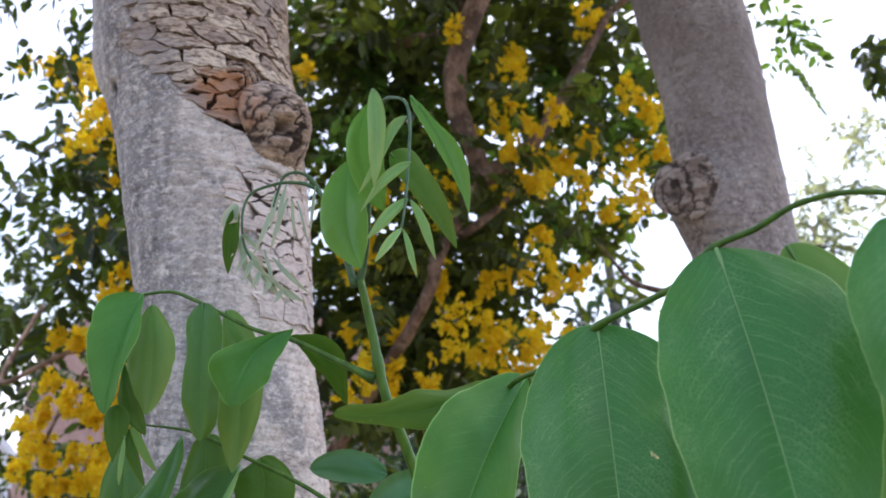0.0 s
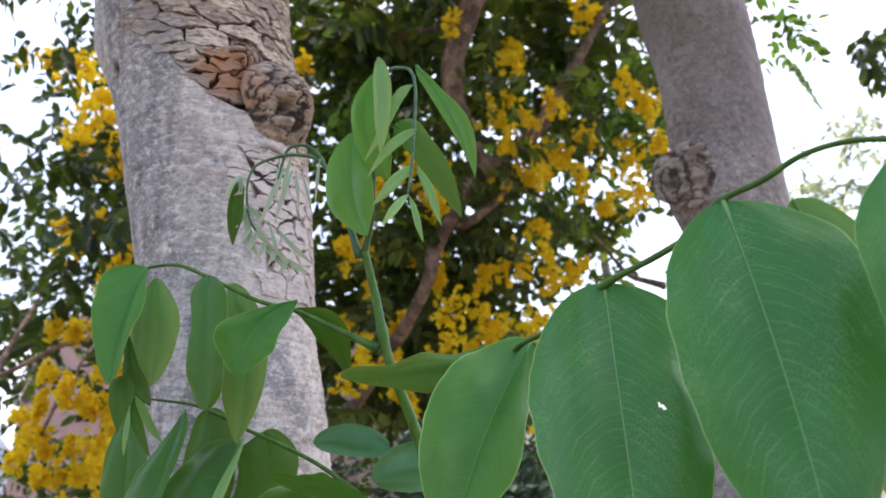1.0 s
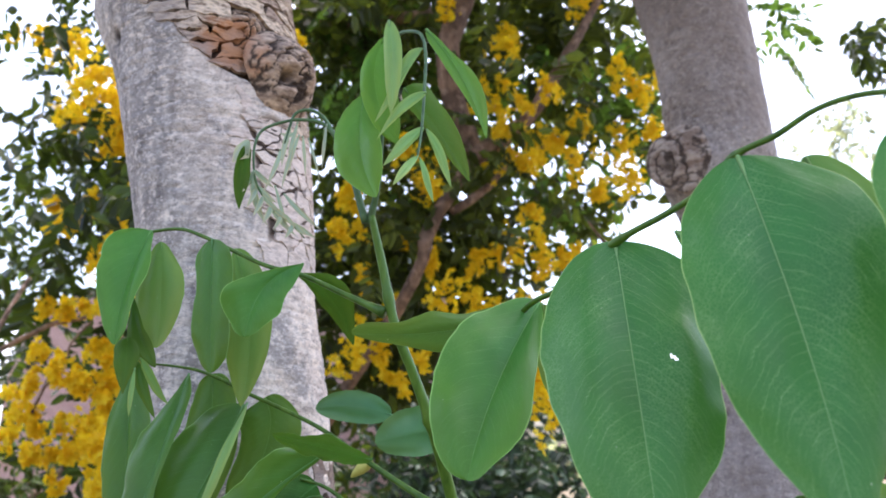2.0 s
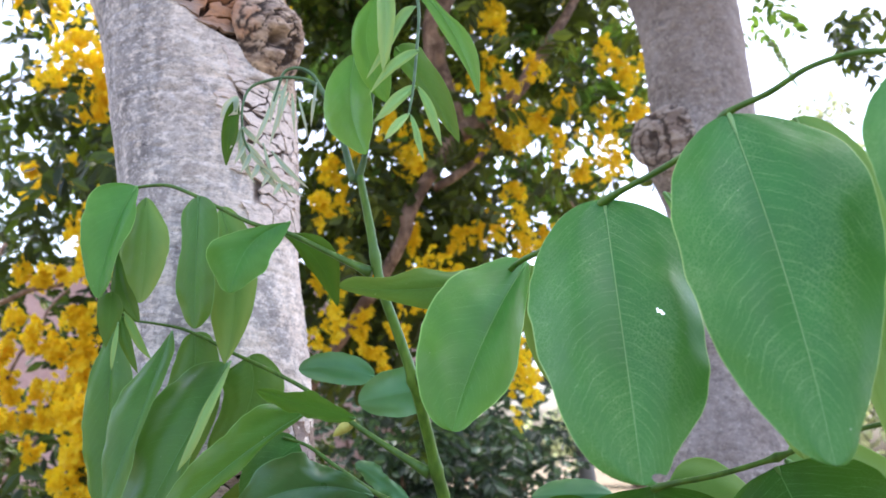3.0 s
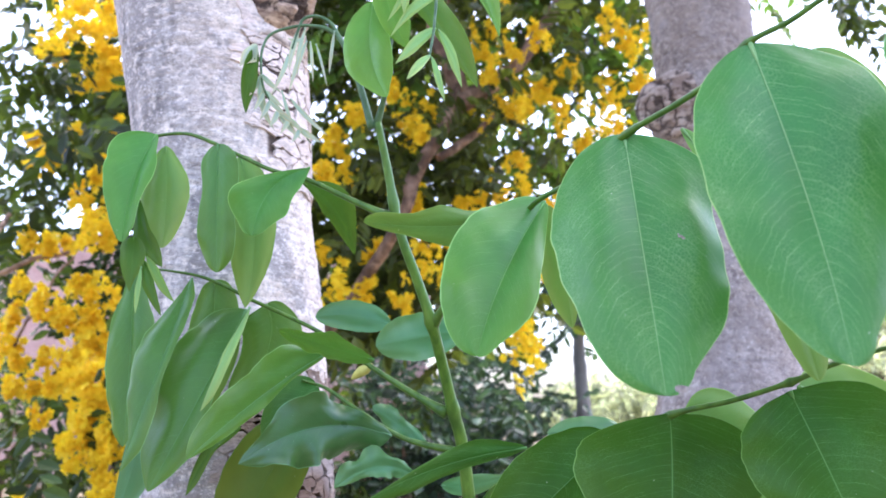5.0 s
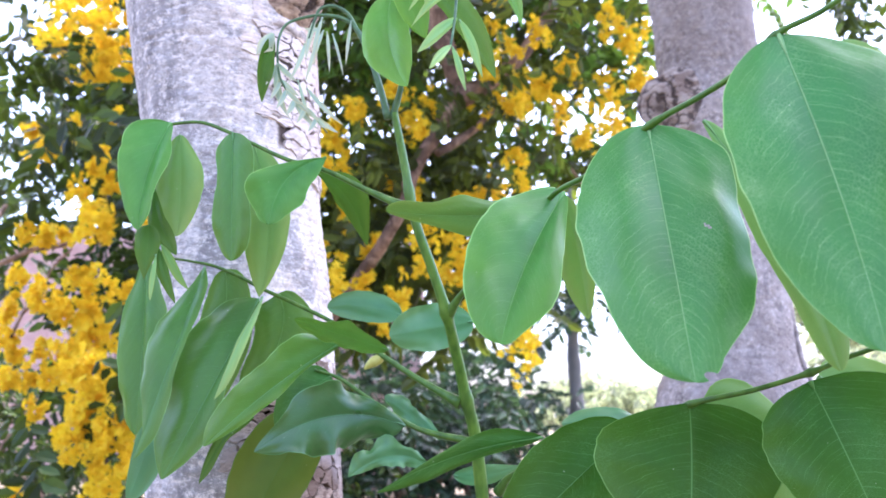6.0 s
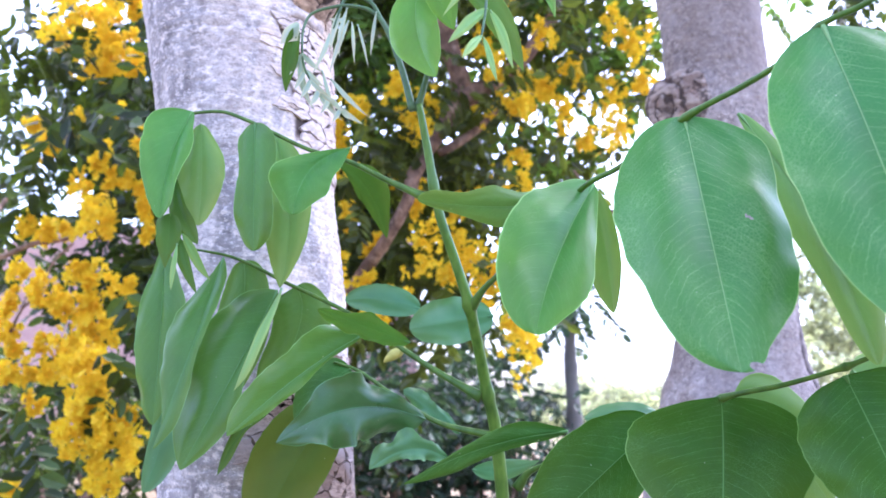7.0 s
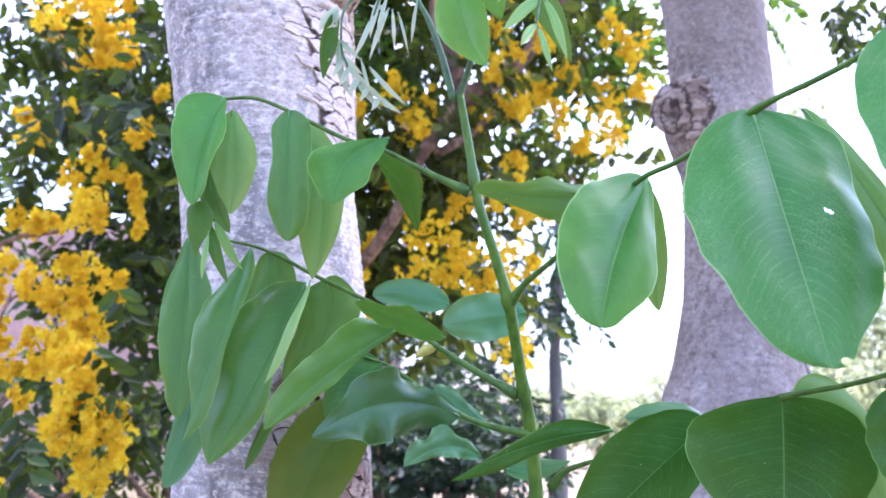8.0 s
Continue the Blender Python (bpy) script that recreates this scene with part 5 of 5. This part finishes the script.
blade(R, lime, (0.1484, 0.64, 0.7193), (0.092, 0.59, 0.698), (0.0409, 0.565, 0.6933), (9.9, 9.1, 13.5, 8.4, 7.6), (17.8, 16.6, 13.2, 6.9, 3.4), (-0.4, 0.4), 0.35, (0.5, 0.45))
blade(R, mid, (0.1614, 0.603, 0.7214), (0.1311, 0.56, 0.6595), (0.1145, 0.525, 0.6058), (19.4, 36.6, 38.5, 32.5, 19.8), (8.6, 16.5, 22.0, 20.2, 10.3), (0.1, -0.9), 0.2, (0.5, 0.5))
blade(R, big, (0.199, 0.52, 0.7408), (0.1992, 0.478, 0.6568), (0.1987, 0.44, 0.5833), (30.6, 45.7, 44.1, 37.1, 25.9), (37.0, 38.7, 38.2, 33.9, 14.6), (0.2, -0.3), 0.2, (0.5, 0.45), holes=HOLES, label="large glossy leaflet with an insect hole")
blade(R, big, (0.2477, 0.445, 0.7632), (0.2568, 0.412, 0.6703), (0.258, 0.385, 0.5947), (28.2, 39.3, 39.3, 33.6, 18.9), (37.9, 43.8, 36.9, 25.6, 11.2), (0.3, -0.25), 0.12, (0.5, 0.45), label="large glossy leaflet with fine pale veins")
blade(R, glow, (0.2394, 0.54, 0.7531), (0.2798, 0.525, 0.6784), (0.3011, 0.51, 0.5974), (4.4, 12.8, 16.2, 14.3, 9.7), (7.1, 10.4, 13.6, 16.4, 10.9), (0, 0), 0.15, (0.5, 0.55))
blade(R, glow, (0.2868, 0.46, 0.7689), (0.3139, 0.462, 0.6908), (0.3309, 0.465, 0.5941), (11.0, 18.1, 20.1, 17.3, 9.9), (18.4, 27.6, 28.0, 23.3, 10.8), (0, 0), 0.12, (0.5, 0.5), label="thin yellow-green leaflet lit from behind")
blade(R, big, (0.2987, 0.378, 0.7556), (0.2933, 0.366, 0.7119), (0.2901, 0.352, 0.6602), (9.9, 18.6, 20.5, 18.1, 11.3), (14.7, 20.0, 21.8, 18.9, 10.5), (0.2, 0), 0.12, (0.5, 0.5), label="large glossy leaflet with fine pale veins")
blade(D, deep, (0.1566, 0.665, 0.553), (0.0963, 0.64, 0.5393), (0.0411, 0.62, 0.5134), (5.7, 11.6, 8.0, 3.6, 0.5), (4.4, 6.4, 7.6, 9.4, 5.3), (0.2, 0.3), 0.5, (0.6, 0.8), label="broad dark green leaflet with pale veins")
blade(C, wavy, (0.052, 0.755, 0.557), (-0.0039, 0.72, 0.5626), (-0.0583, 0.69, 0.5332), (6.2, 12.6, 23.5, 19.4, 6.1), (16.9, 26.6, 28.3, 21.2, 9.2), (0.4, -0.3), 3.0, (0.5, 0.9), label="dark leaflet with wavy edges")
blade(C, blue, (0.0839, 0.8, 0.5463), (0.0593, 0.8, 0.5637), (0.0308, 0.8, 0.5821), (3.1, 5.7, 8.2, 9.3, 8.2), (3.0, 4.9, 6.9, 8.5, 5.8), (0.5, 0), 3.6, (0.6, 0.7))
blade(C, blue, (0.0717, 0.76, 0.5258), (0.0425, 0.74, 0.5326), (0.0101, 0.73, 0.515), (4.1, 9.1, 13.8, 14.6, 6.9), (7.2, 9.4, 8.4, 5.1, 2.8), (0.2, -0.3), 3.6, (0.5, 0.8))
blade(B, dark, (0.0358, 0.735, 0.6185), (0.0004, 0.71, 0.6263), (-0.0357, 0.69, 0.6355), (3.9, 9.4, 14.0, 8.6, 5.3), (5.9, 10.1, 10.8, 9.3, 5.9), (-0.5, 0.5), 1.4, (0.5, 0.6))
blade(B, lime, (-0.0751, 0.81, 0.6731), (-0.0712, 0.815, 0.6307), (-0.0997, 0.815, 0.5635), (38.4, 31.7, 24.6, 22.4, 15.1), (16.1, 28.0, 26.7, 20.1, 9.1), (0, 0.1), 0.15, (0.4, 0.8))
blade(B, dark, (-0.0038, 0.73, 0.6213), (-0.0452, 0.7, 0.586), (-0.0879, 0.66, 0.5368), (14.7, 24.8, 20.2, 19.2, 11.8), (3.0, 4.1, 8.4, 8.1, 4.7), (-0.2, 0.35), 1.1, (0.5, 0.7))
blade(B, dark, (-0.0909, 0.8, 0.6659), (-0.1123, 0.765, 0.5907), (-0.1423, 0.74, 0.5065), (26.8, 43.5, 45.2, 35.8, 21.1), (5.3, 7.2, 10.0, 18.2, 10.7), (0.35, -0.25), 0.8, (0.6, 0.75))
# turned-up pale margin of the leaflet just above, built as its own blade
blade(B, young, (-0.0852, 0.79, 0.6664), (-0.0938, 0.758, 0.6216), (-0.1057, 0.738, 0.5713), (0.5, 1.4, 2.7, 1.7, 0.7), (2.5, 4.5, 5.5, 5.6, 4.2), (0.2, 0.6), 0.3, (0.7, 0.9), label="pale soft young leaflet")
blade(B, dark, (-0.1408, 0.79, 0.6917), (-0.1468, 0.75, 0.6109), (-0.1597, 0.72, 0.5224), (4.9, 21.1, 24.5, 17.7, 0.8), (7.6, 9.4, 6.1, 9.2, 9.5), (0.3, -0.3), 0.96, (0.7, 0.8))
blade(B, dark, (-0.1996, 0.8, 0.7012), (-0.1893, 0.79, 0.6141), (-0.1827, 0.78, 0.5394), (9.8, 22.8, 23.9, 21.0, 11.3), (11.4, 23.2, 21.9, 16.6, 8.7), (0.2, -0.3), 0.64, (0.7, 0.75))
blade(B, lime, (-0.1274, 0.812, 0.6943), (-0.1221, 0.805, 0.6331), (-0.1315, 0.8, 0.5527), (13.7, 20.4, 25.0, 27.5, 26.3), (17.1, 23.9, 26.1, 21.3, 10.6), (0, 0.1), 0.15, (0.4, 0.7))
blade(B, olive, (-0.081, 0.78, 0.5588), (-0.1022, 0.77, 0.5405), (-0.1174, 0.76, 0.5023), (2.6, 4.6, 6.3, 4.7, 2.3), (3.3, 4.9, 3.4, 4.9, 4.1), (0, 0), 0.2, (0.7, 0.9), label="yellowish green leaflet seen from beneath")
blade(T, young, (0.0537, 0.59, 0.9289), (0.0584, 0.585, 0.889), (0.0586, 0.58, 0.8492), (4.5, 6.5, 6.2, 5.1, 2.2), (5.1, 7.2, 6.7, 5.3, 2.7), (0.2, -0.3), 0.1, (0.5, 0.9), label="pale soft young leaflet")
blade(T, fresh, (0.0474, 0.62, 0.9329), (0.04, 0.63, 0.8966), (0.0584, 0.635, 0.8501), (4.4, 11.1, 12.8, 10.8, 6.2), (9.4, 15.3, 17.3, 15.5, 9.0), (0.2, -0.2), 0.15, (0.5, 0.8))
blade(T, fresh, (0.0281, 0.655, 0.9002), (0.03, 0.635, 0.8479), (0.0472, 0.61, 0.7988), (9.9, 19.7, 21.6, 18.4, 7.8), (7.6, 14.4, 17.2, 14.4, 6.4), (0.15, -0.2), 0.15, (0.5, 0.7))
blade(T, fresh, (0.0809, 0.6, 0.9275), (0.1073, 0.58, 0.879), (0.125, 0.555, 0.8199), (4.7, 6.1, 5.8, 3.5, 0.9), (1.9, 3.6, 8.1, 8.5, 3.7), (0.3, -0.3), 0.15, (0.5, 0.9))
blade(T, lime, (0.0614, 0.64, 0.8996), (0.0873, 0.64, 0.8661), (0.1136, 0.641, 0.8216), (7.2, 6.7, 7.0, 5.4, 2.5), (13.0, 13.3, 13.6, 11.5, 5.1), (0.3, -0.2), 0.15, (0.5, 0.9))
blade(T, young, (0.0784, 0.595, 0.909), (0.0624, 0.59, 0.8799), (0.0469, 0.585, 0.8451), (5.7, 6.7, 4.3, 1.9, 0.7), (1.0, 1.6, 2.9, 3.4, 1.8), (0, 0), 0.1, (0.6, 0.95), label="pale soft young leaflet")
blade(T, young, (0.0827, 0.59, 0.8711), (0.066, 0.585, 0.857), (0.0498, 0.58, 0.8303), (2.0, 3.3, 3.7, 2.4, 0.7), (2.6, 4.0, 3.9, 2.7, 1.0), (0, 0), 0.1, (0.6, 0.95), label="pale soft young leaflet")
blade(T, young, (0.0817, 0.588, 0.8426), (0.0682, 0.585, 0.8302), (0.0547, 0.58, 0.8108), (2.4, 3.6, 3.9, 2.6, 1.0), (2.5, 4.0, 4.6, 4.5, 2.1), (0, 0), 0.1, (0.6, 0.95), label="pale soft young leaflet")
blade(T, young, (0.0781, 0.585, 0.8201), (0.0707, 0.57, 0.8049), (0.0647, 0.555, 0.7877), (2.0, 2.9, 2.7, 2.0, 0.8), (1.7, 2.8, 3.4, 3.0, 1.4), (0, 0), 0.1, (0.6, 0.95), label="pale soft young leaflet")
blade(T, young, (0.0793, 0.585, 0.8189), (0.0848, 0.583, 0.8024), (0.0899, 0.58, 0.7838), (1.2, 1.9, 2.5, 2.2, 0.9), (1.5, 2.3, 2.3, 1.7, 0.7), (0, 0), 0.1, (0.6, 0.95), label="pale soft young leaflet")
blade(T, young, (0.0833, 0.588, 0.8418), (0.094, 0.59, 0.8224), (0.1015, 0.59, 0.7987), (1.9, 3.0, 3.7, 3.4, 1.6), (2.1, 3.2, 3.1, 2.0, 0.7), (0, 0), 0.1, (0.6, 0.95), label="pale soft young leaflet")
leaflet(R, pale, (0.164, 0.62, 0.724), (0.18, 0.65, 0.687), (0.191, 0.67, 0.642), (0.164, 0.65, 0.682), 0.5, (0.194, 0.66, 0.679), 0.5, 0.1, 0.75)
leaflet(D, deep, (0.235, 0.569, 0.579), (0.236, 0.57, 0.542), (0.232, 0.565, 0.492), (0.183, 0.57, 0.526), 0.5, (0.288, 0.565, 0.54), 0.48, 0.1, 0.62, label="broad dark green leaflet with pale veins")
leaflet(D, deep, (0.295, 0.535, 0.593), (0.31, 0.53, 0.555), (0.326, 0.525, 0.511), (0.266, 0.535, 0.551), 0.4, (0.359, 0.52, 0.56), 0.45, 0.1, 0.62, label="broad dark green leaflet with pale veins")
leaflet(D, deep, (0.213, 0.63, 0.562), (0.17, 0.63, 0.521), (0.125, 0.625, 0.477), (0.14, 0.63, 0.539), 0.5, (0.192, 0.63, 0.505), 0.5, 0.4, 0.62, label="broad dark green leaflet with pale veins")
leaflet(D, glow, (0.248, 0.585, 0.581), (0.287, 0.605, 0.556), (0.32, 0.61, 0.515), (0.317, 0.61, 0.563), 0.4, (0.267, 0.61, 0.529), 0.5, 0.1, 0.62, label="thin yellow-green leaflet lit from behind")
leaflet(D, glow, (0.307, 0.55, 0.596), (0.352, 0.565, 0.587), (0.395, 0.56, 0.569), (0.359, 0.57, 0.607), 0.45, (0.341, 0.56, 0.561), 0.5, 0.1, 0.62, label="thin yellow-green leaflet lit from behind")
leaflet(D, blue, (0.237, 0.7, 0.568), (0.207, 0.7, 0.567), (0.177, 0.71, 0.564), (0.205, 0.71, 0.578), 0.5, (0.202, 0.7, 0.556), 0.5, 0.3, 0.6)
leaflet(C, blue, (0.095, 0.78, 0.517), (0.124, 0.79, 0.518), (0.155, 0.8, 0.527), (0.124, 0.79, 0.527), 0.5, (0.122, 0.79, 0.509), 0.5, 0.2, 1.05)
leaflet(B, blue, (0.041, 0.83, 0.66), (0.003, 0.832, 0.668), (-0.032, 0.833, 0.665), (0.001, 0.832, 0.683), 0.5, (0.003, 0.832, 0.653), 0.5, 0.4, 0.6)
leaflet(B, blue, (0.108, 0.79, 0.652), (0.069, 0.78, 0.643), (0.034, 0.766, 0.633), (0.067, 0.78, 0.665), 0.5, (0.066, 0.78, 0.622), 0.5, 0.4, 0.6)
leaflet(B, blue, (-0.183, 0.82, 0.595), (-0.185, 0.82, 0.535), (-0.197, 0.82, 0.48), (-0.198, 0.82, 0.525), 0.5, (-0.165, 0.82, 0.529), 0.5, 0.2, 0.6)
leaflet(C, old, (-0.03, 0.8, 0.565), (-0.062, 0.8, 0.51), (-0.086, 0.8, 0.449), (-0.104, 0.8, 0.507), 0.5, (-0.032, 0.8, 0.503), 0.5, 0.1, 0.62, label="yellowish green leaflet seen from beneath")
leaflet(C, deep, (-0.016, 0.78, 0.597), (-0.034, 0.77, 0.58), (-0.055, 0.76, 0.546), (-0.044, 0.78, 0.601), 0.5, (-0.018, 0.77, 0.562), 0.5, 0.3, 0.62, label="broad dark green leaflet with pale veins")
leaflet(K, olive, (-0.074, 0.69, 0.874), (-0.079, 0.695, 0.846), (-0.08, 0.7, 0.819), (-0.084, 0.69, 0.847), 0.45, (-0.07, 0.69, 0.847), 0.45, 0.1, 0.8, label="yellowish green leaflet seen from beneath")
leaflet(K, tender, (-0.071, 0.685, 0.874), (-0.08, 0.69, 0.869), (-0.086, 0.69, 0.857), (-0.082, 0.69, 0.874), 0.5, (-0.074, 0.69, 0.861), 0.5, 0.1, 1.05, label="pale blue-green unfolding leaflet")
leaflet(K, tender, (-0.033, 0.69, 0.885), (-0.04, 0.69, 0.882), (-0.048, 0.69, 0.884), (-0.04, 0.69, 0.884), 0.5, (-0.04, 0.69, 0.88), 0.5, 0.1, 1.05, label="pale blue-green unfolding leaflet")
leaflet(K, tender, (-0.039, 0.69, 0.892), (-0.043, 0.69, 0.874), (-0.044, 0.69, 0.853), (-0.045, 0.69, 0.874), 0.5, (-0.04, 0.69, 0.873), 0.5, 0.1, 1.05, label="pale blue-green unfolding leaflet")
leaflet(K, tender, (-0.046, 0.69, 0.869), (-0.049, 0.69, 0.854), (-0.058, 0.69, 0.83), (-0.051, 0.69, 0.855), 0.5, (-0.047, 0.69, 0.853), 0.5, 0.1, 1.05, label="pale blue-green unfolding leaflet")
leaflet(K, tender, (-0.028, 0.69, 0.881), (-0.026, 0.69, 0.864), (-0.023, 0.69, 0.843), (-0.027, 0.69, 0.864), 0.5, (-0.024, 0.69, 0.864), 0.5, 0.1, 1.05, label="pale blue-green unfolding leaflet")
leaflet(K, tender, (-0.023, 0.69, 0.879), (-0.017, 0.69, 0.861), (-0.011, 0.69, 0.84), (-0.018, 0.69, 0.861), 0.5, (-0.016, 0.69, 0.862), 0.5, 0.1, 1.05, label="pale blue-green unfolding leaflet")
leaflet(K, tender, (-0.067, 0.69, 0.85), (-0.068, 0.7, 0.828), (-0.054, 0.7, 0.804), (-0.07, 0.7, 0.828), 0.5, (-0.063, 0.7, 0.826), 0.5, 0.1, 1.05, label="pale blue-green unfolding leaflet")
leaflet(K, tender, (-0.053, 0.7, 0.825), (-0.045, 0.7, 0.811), (-0.03, 0.7, 0.796), (-0.047, 0.7, 0.809), 0.5, (-0.042, 0.7, 0.812), 0.5, 0.1, 1.05, label="pale blue-green unfolding leaflet")
leaflet(K, tender, (-0.035, 0.7, 0.808), (-0.025, 0.7, 0.801), (-0.013, 0.7, 0.794), (-0.026, 0.7, 0.799), 0.5, (-0.024, 0.7, 0.803), 0.5, 0.1, 1.05, label="pale blue-green unfolding leaflet")
leaflet(K, tender, (-0.033, 0.69, 0.894), (-0.038, 0.69, 0.869), (-0.036, 0.69, 0.849), (-0.039, 0.69, 0.87), 0.5, (-0.035, 0.69, 0.869), 0.5, 0.1, 1.05, label="pale blue-green unfolding leaflet")
leaflet(K, tender, (-0.031, 0.69, 0.882), (-0.038, 0.69, 0.859), (-0.043, 0.69, 0.833), (-0.04, 0.69, 0.859), 0.5, (-0.036, 0.69, 0.857), 0.5, 0.1, 1.05, label="pale blue-green unfolding leaflet")
leaflet(K, tender, (-0.051, 0.7, 0.84), (-0.044, 0.7, 0.817), (-0.036, 0.7, 0.796), (-0.045, 0.7, 0.817), 0.5, (-0.042, 0.7, 0.818), 0.5, 0.1, 1.05, label="pale blue-green unfolding leaflet")
leaflet(K, tender, (-0.043, 0.7, 0.833), (-0.028, 0.7, 0.816), (-0.009, 0.7, 0.801), (-0.029, 0.7, 0.815), 0.5, (-0.026, 0.7, 0.818), 0.5, 0.1, 1.05, label="pale blue-green unfolding leaflet")
leaflet(K, tender, (-0.069, 0.697, 0.854), (-0.073, 0.696, 0.842), (-0.077, 0.694, 0.832), (-0.075, 0.697, 0.843), 0.45, (-0.07, 0.695, 0.841), 0.45, 0.1, 1.05, label="pale blue-green unfolding leaflet")
leaflet(K, tender, (-0.069, 0.697, 0.854), (-0.06, 0.696, 0.845), (-0.05, 0.694, 0.836), (-0.062, 0.697, 0.843), 0.45, (-0.059, 0.695, 0.846), 0.45, 0.1, 1.05, label="pale blue-green unfolding leaflet")
leaflet(K, tender, (-0.065, 0.697, 0.839), (-0.068, 0.696, 0.828), (-0.072, 0.694, 0.819), (-0.071, 0.697, 0.829), 0.45, (-0.066, 0.695, 0.827), 0.45, 0.1, 1.05, label="pale blue-green unfolding leaflet")
leaflet(K, tender, (-0.065, 0.697, 0.839), (-0.057, 0.696, 0.83), (-0.047, 0.694, 0.823), (-0.059, 0.697, 0.829), 0.45, (-0.055, 0.695, 0.832), 0.45, 0.1, 1.05, label="pale blue-green unfolding leaflet")
leaflet(K, tender, (-0.06, 0.697, 0.83), (-0.063, 0.696, 0.82), (-0.066, 0.694, 0.811), (-0.065, 0.697, 0.821), 0.45, (-0.06, 0.695, 0.819), 0.45, 0.1, 1.05, label="pale blue-green unfolding leaflet")
leaflet(K, tender, (-0.06, 0.697, 0.83), (-0.052, 0.696, 0.822), (-0.043, 0.694, 0.815), (-0.054, 0.697, 0.821), 0.45, (-0.051, 0.695, 0.824), 0.45, 0.1, 1.05, label="pale blue-green unfolding leaflet")
leaflet(K, tender, (-0.052, 0.697, 0.822), (-0.054, 0.696, 0.813), (-0.058, 0.694, 0.805), (-0.057, 0.697, 0.814), 0.45, (-0.052, 0.695, 0.811), 0.45, 0.1, 1.05, label="pale blue-green unfolding leaflet")
leaflet(K, tender, (-0.052, 0.697, 0.822), (-0.045, 0.696, 0.815), (-0.036, 0.694, 0.808), (-0.046, 0.697, 0.813), 0.45, (-0.043, 0.695, 0.816), 0.45, 0.1, 1.05, label="pale blue-green unfolding leaflet")
leaflet(K, tender, (-0.043, 0.697, 0.815), (-0.045, 0.696, 0.807), (-0.048, 0.694, 0.799), (-0.047, 0.697, 0.808), 0.45, (-0.043, 0.695, 0.805), 0.45, 0.1, 1.05, label="pale blue-green unfolding leaflet")
leaflet(K, tender, (-0.043, 0.697, 0.815), (-0.036, 0.696, 0.808), (-0.029, 0.694, 0.802), (-0.038, 0.697, 0.807), 0.45, (-0.035, 0.695, 0.81), 0.45, 0.1, 1.05, label="pale blue-green unfolding leaflet")
leaflet(K, tender, (-0.033, 0.697, 0.806), (-0.035, 0.696, 0.799), (-0.038, 0.694, 0.792), (-0.037, 0.697, 0.8), 0.45, (-0.033, 0.695, 0.797), 0.45, 0.1, 1.05, label="pale blue-green unfolding leaflet")
leaflet(K, tender, (-0.033, 0.697, 0.806), (-0.027, 0.696, 0.8), (-0.02, 0.694, 0.795), (-0.029, 0.697, 0.799), 0.45, (-0.025, 0.695, 0.802), 0.45, 0.1, 1.05, label="pale blue-green unfolding leaflet")
leaflet(K, tender, (-0.008, 0.69, 0.892), (-0.009, 0.69, 0.871), (-0.01, 0.69, 0.851), (-0.011, 0.69, 0.871), 0.5, (-0.008, 0.69, 0.871), 0.5, 0.1, 1.05, label="pale blue-green unfolding leaflet")

# small yellow bud scale on the second leaf stalk
v, f = tube([(0.031, 0.778, 0.618), (0.026, 0.778, 0.614), (0.021, 0.778, 0.611), (0.016, 0.778, 0.607), (0.013, 0.778, 0.604)], [0.0012, 0.0045, 0.005, 0.003, 0.0006], 10, 6)
under(mesh_object("bud", v, f, bud_yellow, None, "small pale yellow bud"), sapling)
